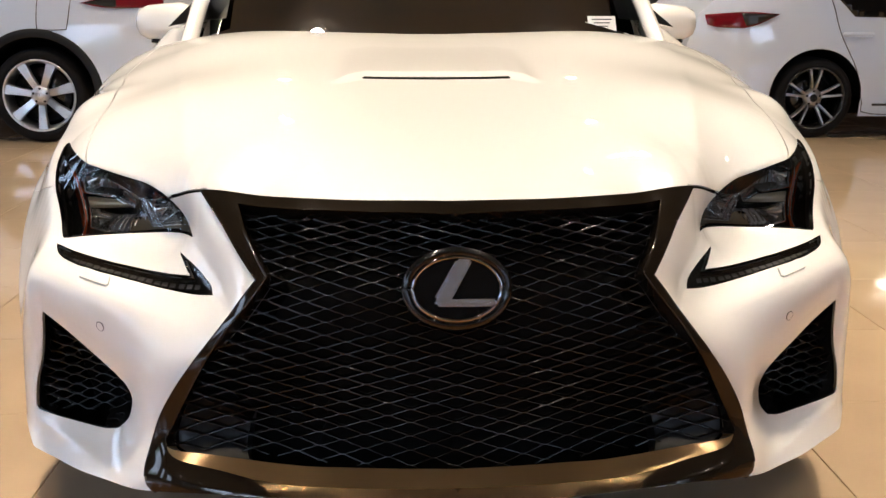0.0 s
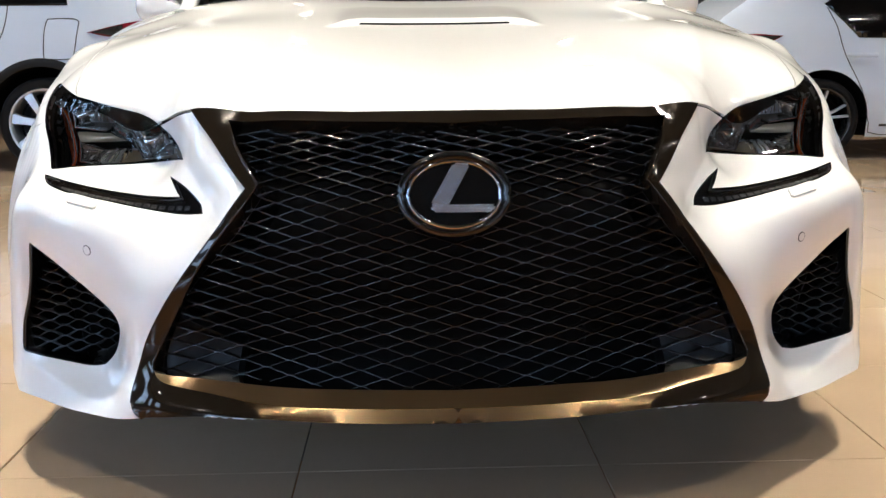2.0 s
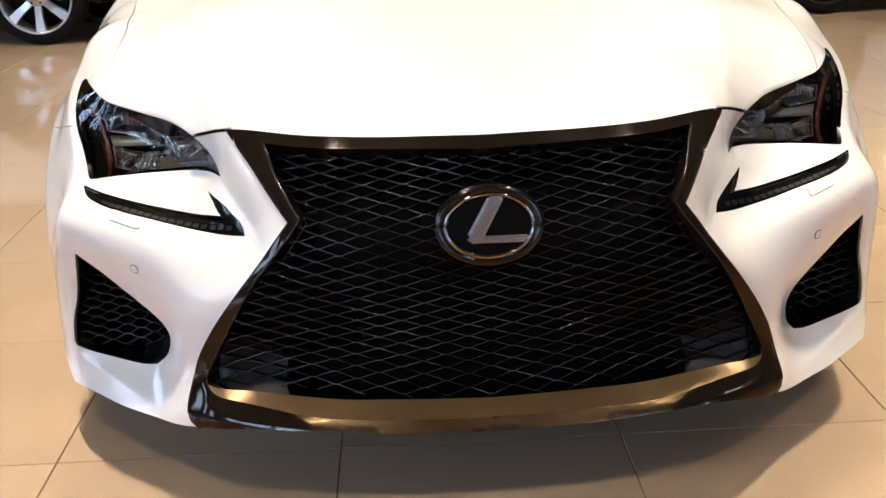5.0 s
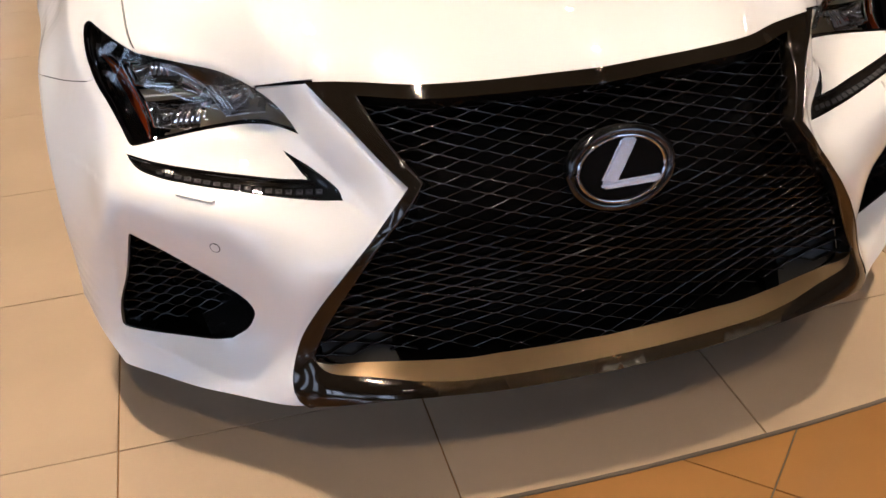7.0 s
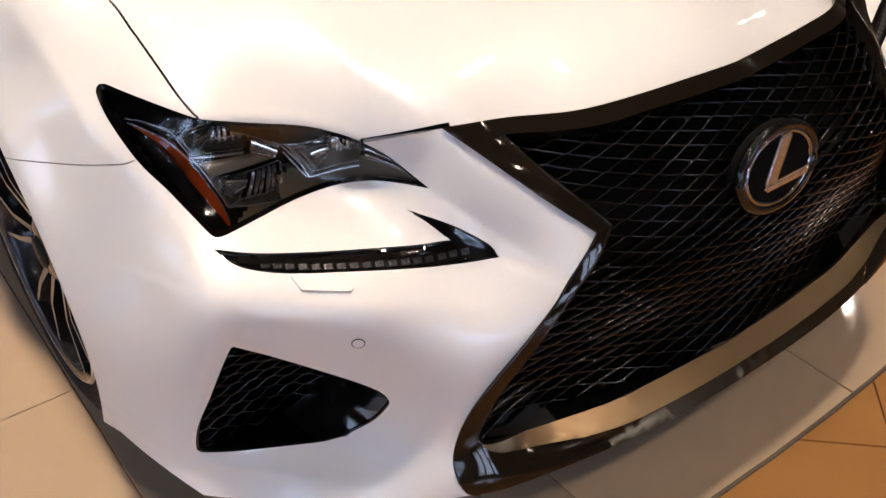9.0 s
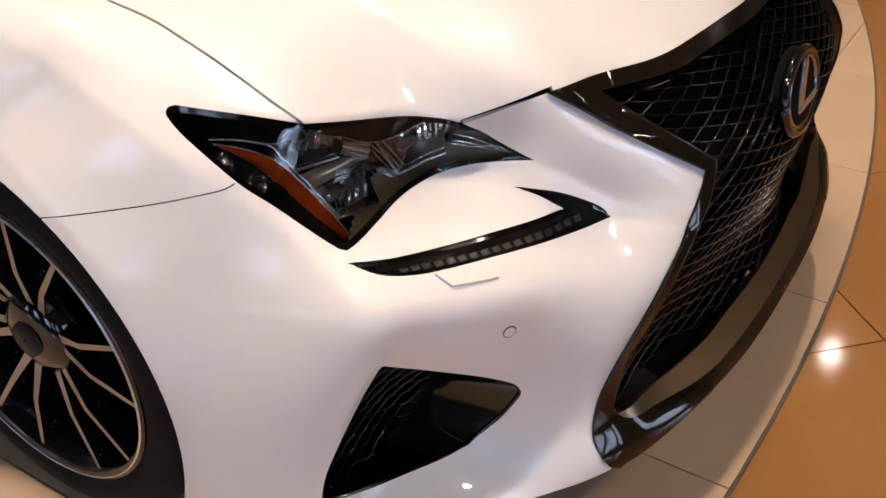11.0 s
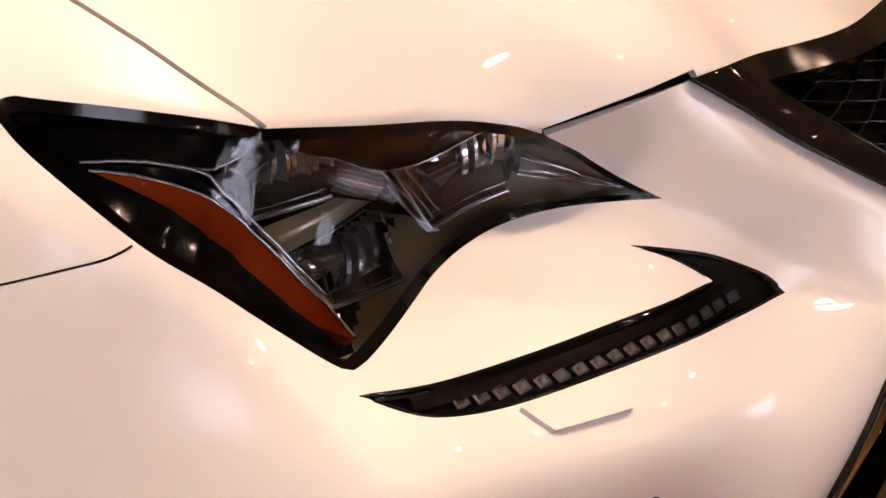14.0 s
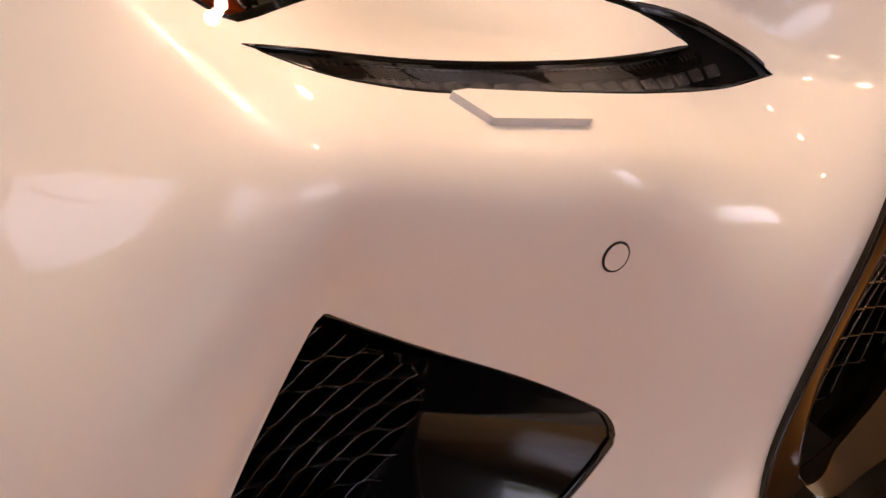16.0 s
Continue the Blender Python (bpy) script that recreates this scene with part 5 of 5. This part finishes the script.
parked_car("parked_suv", "white sport utility car with grey arch cladding, parked behind the coupe", -1.74, -1, 6.0,
           [(0.12, 0.42), (0.0, 0.55), (0.0, 0.98), (0.10, 1.14), (0.30, 1.52), (0.46, 1.70), (0.9, 1.74), (2.2, 1.74), (2.9, 1.50), (3.35, 1.14), (4.3, 1.02), (4.62, 0.85), (4.68, 0.5)], 0.34,
           (0.348, 0.36, (0.95, 3.72)), 0.42,
           dict(length=4.7, width=1.9, rim=0.262, face=ALLOY, style="bright", spokes=six, cladding=0.055, paint=DAYLIT_WHITE,
                seams=[[(0.66, 1.10), (0.70, 0.86), (0.73, 0.83), (0.89, 0.83), (0.92, 0.86), (0.90, 1.09), (0.86, 1.12), (0.70, 1.12), (0.66, 1.10)], [(1.18, 1.3), (1.22, 1.0), (1.45, 0.6), (1.5, 0.36)]],
                patches=[("tail_lamp", ([(0.02, 1.13), (0.30, 1.09), (0.60, 1.02)], [(0.60, 1.02), (0.4, 0.985), (0.02, 0.99)], [(0.02, 0.99), (0.02, 1.13)]), 0.012, RED_LENS, "dark red tail lamp"),
                         ("clear_lens", ([(0.34, 1.075), (0.57, 1.022)], [(0.57, 1.022), (0.40, 0.993), (0.34, 0.992)], [(0.34, 0.992), (0.34, 1.075)]), 0.016, SATIN_DARK, "smoked clear part of the tail lamp"),
                         ("side_window", ([(0.75, 1.22), (2.7, 1.22)], [(2.7, 1.22), (2.2, 1.62)], [(2.2, 1.62), (0.85, 1.60)], [(0.85, 1.60), (0.75, 1.22)]), 0.004, GLOSS_BLACK, "dark side window")],
                boxes=[("door_handle", (1.5, 1.02), (0.20, 0.035, 0.03), DAYLIT_WHITE, ""), ("door_handle", (2.5, 1.02), (0.20, 0.035, 0.03), DAYLIT_WHITE, "")]))
parked_car("parked_hatchback", "white five-door hatchback with dark split-spoke wheels, parked behind the coupe", 2.22, 1, 6.0,
           [(0.14, 0.30), (0.0, 0.42), (-0.02, 0.72), (0.06, 0.95), (0.22, 1.10), (0.62, 1.36), (1.0, 1.43), (1.9, 1.44), (2.6, 1.22), (3.0, 0.98), (3.9, 0.86), (4.2, 0.66), (4.26, 0.35)], 0.17,
           (0.312, 0.325, (0.99, 3.60)), 0.365,
           dict(length=4.3, width=1.76, rim=0.236, face=STEEL, style="dark", spokes=fork, paint=DAYLIT_WHITE,
                seams=[[(1.02, 1.16), (1.08, 1.02), (1.15, 0.80), (1.30, 0.52), (1.37, 0.28), (1.45, 0.19), (2.2, 0.19)], [(2.25, 0.95), (2.2, 0.6), (2.2, 0.19)]],
                patches=[("tail_lamp", ([(0.10, 0.945), (0.40, 0.965), (0.66, 0.95)], [(0.66, 0.95), (0.50, 0.875), (0.38, 0.845)], [(0.38, 0.845), (0.2, 0.85), (0.12, 0.87)], [(0.12, 0.87), (0.10, 0.945)]), 0.014, RED_LENS, "red and dark tail lamp"),
                         ("clear_lens", ([(0.36, 0.958), (0.64, 0.948)], [(0.64, 0.948), (0.50, 0.885), (0.40, 0.86)], [(0.40, 0.86), (0.36, 0.958)]), 0.018, SATIN_DARK, "smoked clear part of the tail lamp"),
                         ("rear_window", ([(1.0, 1.19), (1.25, 0.93)], [(1.25, 0.93), (2.15, 0.91)], [(2.15, 0.91), (2.2, 1.30), (1.9, 1.36)], [(1.9, 1.36), (1.35, 1.36), (1.0, 1.19)]), 0.004, GLOSS_BLACK, "dark rear door window"),
                         ("window_sheet", ([(1.50, 0.95), (1.95, 0.95)], [(1.95, 0.95), (1.95, 1.18)], [(1.95, 1.18), (1.50, 1.18)], [(1.50, 1.18), (1.50, 0.95)]), 0.008, GREEN_PAPER, "pale green sheet on the door window")],
                boxes=[("door_handle", (1.28, 0.80), (0.24, 0.03, 0.032), DAYLIT_WHITE, "white door handle"), ("sill_badge", (1.52, 0.262), (0.14, 0.012, 0.018), FRAME_METAL, "small dark badge bar")]))


# ---- the showroom ----
def plane_box(name, lo, hi, mat, kind="structure", label=""):
    bm = bmesh.new()
    box(bm, [(a + b) / 2 for a, b in zip(lo, hi)], [b - a for a, b in zip(lo, hi)])
    return tagged(part(name, bm, mat, None), label, kind=kind)


ceiling = plane_box("ceiling", (ROOM_W - 0.3, ROOM_S - 0.3, ROOM_H), (ROOM_E + 0.3, ROOM_N + 0.3, ROOM_H + 0.2), CEILING_PAINT)
plane_box("wall_north", (ROOM_W, ROOM_N, 0), (ROOM_E, ROOM_N + 0.2, ROOM_H), NIGHT_WALL)
plane_box("wall_east", (ROOM_E, ROOM_S, 0), (ROOM_E + 0.2, ROOM_N, ROOM_H), WALL_PAINT)
plane_box("trim_north", (ROOM_W + 0.01, ROOM_N - 0.04, 0), (ROOM_E - 0.01, ROOM_N - 0.002, 0.95), DARK_WOOD, label="dark wood wainscot")


def glazed_wall(name, along, fixed, inner, spans, low, high):
    """A wall with big window openings: piers, sill wall, lintel; frames and panes in each opening."""
    bm = bmesh.new()
    lo0, hi0 = (ROOM_S, ROOM_N) if along == "y" else (ROOM_W - 0.2, ROOM_E + 0.2)

    def slab(a, b, z0, z1):
        size, mid = [0, 0, z1 - z0], [0, 0, (z0 + z1) / 2]
        k = 1 if along == "y" else 0
        size[k], mid[k] = b - a, (a + b) / 2
        size[1 - k], mid[1 - k] = 0.2, fixed
        box(bm, mid, size)

    cuts = sorted(spans)
    slab(lo0, hi0, 0, low), slab(lo0, hi0, high, ROOM_H)
    edge = lo0
    for a, b in cuts:
        slab(edge, a, low, high)
        edge = b
    slab(edge, hi0, low, high)
    wall = tagged(part(name, bm, WALL_PAINT, None), kind="structure")
    for i, (a, b) in enumerate(cuts):
        win = tagged(new(name.replace("wall", "window") + "_%d" % (i + 1)), "tall showroom window with a dark metal frame", kind="structure")
        k = 1 if along == "y" else 0

        def bar(nm, u0, u1, z0, z1, thick, mat):
            size, mid = [0, 0, z1 - z0], [0, 0, (z0 + z1) / 2]
            size[k], mid[k] = u1 - u0, (u0 + u1) / 2
            size[1 - k], mid[1 - k] = thick, fixed
            return part(nm, box(bmesh.new(), mid, size), mat, win)

        bar("window_frame", a, a + 0.05, low, high, 0.08, FRAME_METAL), bar("window_frame", b - 0.05, b, low, high, 0.08, FRAME_METAL)
        bar("window_frame", a + 0.05, b - 0.05, low, low + 0.05, 0.08, FRAME_METAL), bar("window_frame", a + 0.05, b - 0.05, high - 0.05, high, 0.08, FRAME_METAL)
        bar("window_frame", a + 0.05, b - 0.05, 2.15, 2.19, 0.08, FRAME_METAL)
        for z0, z1 in ((low + 0.05, 2.15), (2.19, high - 0.05)):
            pane = bar("pane", a + 0.05, b - 0.05, z0, z1, 0.008, PANE)
            pane.visible_shadow = False


glazed_wall("wall_west", "y", ROOM_W - 0.1, 1, [(-5.4, -3.9), (-2.7, -2.0), (-1.1, 0.5), (2.4, 3.8), (5.6, 7.0)], 0.7, 3.2)
# unseen openings at 3.2 and 6.8 are added to light grille and front
glazed_wall("wall_south", "x", ROOM_S - 0.1, 1, [(-6.9, -5.3), (-5.0, -3.4), (-3.1, -2.4), (3.2, 4.6), (6.8, 8.4)], 0.7, 3.2)


def outdoors(strength):
    """What lies outside: bright sky, a row of trees, a pale road."""
    m = bpy.data.materials.new("bright_outdoors")
    m.use_nodes = True
    t = m.node_tree
    t.nodes.clear()
    n, link = t.nodes.new, t.links.new
    out, em, where, split = n("ShaderNodeOutputMaterial"), n("ShaderNodeEmission"), n("ShaderNodeNewGeometry"), n("ShaderNodeSeparateXYZ")
    noise_n, add, ramp = n("ShaderNodeTexNoise"), n("ShaderNodeMath"), n("ShaderNodeValToRGB")
    noise_n.inputs["Scale"].default_value, noise_n.inputs["Detail"].default_value = 0.9, 9
    link(where.outputs["Position"], split.inputs[0]), link(where.outputs["Position"], noise_n.inputs["Vector"])
    scale = n("ShaderNodeMath")
    scale.operation, scale.inputs[1].default_value = "MULTIPLY_ADD", 0.14
    link(split.outputs["Z"], scale.inputs[0]), link(noise_n.outputs["Fac"], scale.inputs[2])
    add.operation, add.inputs[1].default_value = "SUBTRACT", 0.25
    link(scale.outputs[0], add.inputs[0]), link(add.outputs[0], ramp.inputs[0])
    e = ramp.color_ramp.elements
    e[0].position, e[0].color = 0.10, (0.36, 0.35, 0.34, 1)
    e[1].position, e[1].color = 0.75, (0.74, 0.85, 1.0, 1)
    for pos, col in ((0.30, (0.42, 0.41, 0.40, 1)), (0.36, (0.10, 0.14, 0.08, 1)), (0.52, (0.16, 0.20, 0.13, 1)), (0.60, (0.70, 0.83, 1.0, 1))):
        el = ramp.color_ramp.elements.new(pos)
        el.color = col
    link(ramp.outputs[0], em.inputs[0])
    em.inputs[1].default_value = strength
    link(em.outputs[0], out.inputs[0])
    return m


for name, lo, hi, strength in (("backdrop_west", (-16.0, -16, -1), (-15.9, 16, 8.5), WEST_OUTDOORS), ("backdrop_south", (-15.9, -16.1, -1), (14, -16.0, 8.5), OUTDOORS)):
    plane_box(name, lo, hi, outdoors(strength), label="bright daylit street and trees outside")
plane_box("ground", (-16, -16, -0.2), (ROOM_W - 0.31, 9, -0.13), WALL_PAINT)

for sx, sy in SPOTS:
    spot = empty("downlight", "recessed round warm ceiling downlight", "lamp", (sx, sy, ROOM_H), "ceiling downlights")
    v, f = lathe([(0.0, 0.16), (-0.012, 0.155), (-0.014, 0.135), (0.0, 0.125)], 24, "z")
    mesh_ob("trim_ring", v, f, CEILING_PAINT, spot)
    v, f = lathe([(-0.045, 0.055), (-0.058, 0.05), (-0.064, 0.03), (-0.066, 0.001)], 20, "z")
    mesh_ob("lens", v, f, SPOT_GLOW, spot, "bright warm lamp lens")

# ---- floor tiles ----
floor = plane_box("floor", (ROOM_W - 0.3, ROOM_S - 0.3, -0.12), (ROOM_E + 0.3, ROOM_N + 0.3, -0.010), GROUT, label="polished tile floor, cream with an ochre border field")
TILE, JOINT = 0.6, 0.0028
ARC_C, ARC_R = np.array((0.05, 5.93)), 6.0
arc_a = np.radians(np.linspace(0, 360, 241)[:-1])
ARC = ARC_C + ARC_R * np.c_[np.cos(arc_a), np.sin(arc_a)]


def clip_round(poly):
    """The part of a convex tile inside the round cream field."""
    loop = [np.array(p) for p in poly]
    if all(np.linalg.norm(p - ARC_C) <= ARC_R for p in loop):
        return loop
    if all(np.linalg.norm(p - ARC_C) > ARC_R + 0.7 for p in loop):
        return []
    mids = np.mean(loop, axis=0) - ARC_C
    k0 = math.degrees(math.atan2(mids[1], mids[0])) / 1.5
    for k in range(int(k0) - 8, int(k0) + 9):
        a, b = ARC[k % 240], ARC[(k + 1) % 240]
        out = []
        for i in range(len(loop)):
            p, q = loop[i], loop[(i + 1) % len(loop)]
            sp = (b[0] - a[0]) * (p[1] - a[1]) - (b[1] - a[1]) * (p[0] - a[0])
            sq = (b[0] - a[0]) * (q[1] - a[1]) - (b[1] - a[1]) * (q[0] - a[0])
            if sp >= 0:
                out.append(p)
            if (sp >= 0) != (sq >= 0):
                out.append(p + (q - p) * sp / (sp - sq))
        loop = out
        if len(loop) < 3:
            return []
    return loop


def slab_mesh(loop, top, low):
    n = len(loop)
    e = 0.0012
    mid = np.mean(loop, axis=0)
    soft = [mid + (p - mid) * (1 - e / max(np.linalg.norm(p - mid), 0.05)) for p in loop]
    v = [(*p, low) for p in loop] + [(*p, top - e) for p in loop] + [(*p, top) for p in soft]
    f = [(i, (i + 1) % n, n + (i + 1) % n, n + i) for i in range(n)] + [(n + i, n + (i + 1) % n, 2 * n + (i + 1) % n, 2 * n + i) for i in range(n)] + [tuple(range(2 * n, 3 * n))]
    return v, f


def lay(origin, turn, top, mat, wanted, near, clip=None):
    """Tiles on a turned grid; the nearest ones are pieces of their own, the rest one sheet of tiles."""
    c, s_ = math.cos(turn), math.sin(turn)
    h = TILE / 2 - JOINT / 2
    square = [np.array(p) for p in ((-h, -h), (h, -h), (h, h), (-h, h))]
    v, f = slab_mesh(square, top, -0.02)
    shared = bpy.data.meshes.new("tile")
    shared.from_pydata(v, [], f)
    shared.materials.append(mat)
    rest_v, rest_f = [], []
    for i in range(-24, 25):
        for j in range(-24, 25):
            m = np.array(origin) + (i + 0.5) * TILE * np.array((c, s_)) + (j + 0.5) * TILE * np.array((-s_, c))
            if not wanted(m):
                continue
            corners = [m + np.array((c * p[0] - s_ * p[1], s_ * p[0] + c * p[1])) for p in square]
            loop = clip(corners) if clip else corners
            if len(loop) < 3:
                continue
            if near(m):
                if len(loop) == 4 and all(np.allclose(a, b) for a, b in zip(loop, corners)):
                    ob = new("tile", shared)
                    ob.matrix_world = pose(m[0], m[1], 0, 0, 0, math.degrees(turn))
                else:
                    vv, ff = slab_mesh([p - m for p in loop], top, -0.02)
                    ob = mesh_ob("tile", [(x, y, z) for x, y, z in vv], ff, mat, smooth=False)
                    ob.location = (m[0], m[1], 0)
                ob.parent = floor
            else:
                vv, ff = slab_mesh(loop, top, -0.02)
                k = len(rest_v)
                rest_v += vv
                rest_f += [tuple(k + q for q in face) for face in ff]
    if rest_v:
        tagged(mesh_ob("tile_field", rest_v, rest_f, mat, floor, smooth=False), kind="stuff")


in_room = lambda m: ROOM_W - 0.3 < m[0] < ROOM_E + 0.3 and ROOM_S - 0.3 < m[1] < ROOM_N + 0.3
lay((-0.899, 0.284), radians(-0.86), 0.0, CREAM_TILE, lambda m: in_room(m) and np.linalg.norm(m - ARC_C) < ARC_R + 0.6, lambda m: abs(m[0]) < 3.6 and m[1] < 6.2, clip_round)
lay((0.235, -0.19), radians(45), -0.0045, OCHRE_TILE, lambda m: in_room(m) and np.linalg.norm(m - ARC_C) > ARC_R - 0.7, lambda m: abs(m[0] - 0.6) < 2.6 and -1.6 < m[1] < 1.0)
rv, rf = [], []
tube(rv, rf, np.c_[ARC, np.full(240, -0.003)], 0.0045, 6, True)
mesh_ob("border_strip", rv, rf, GROUT, floor)
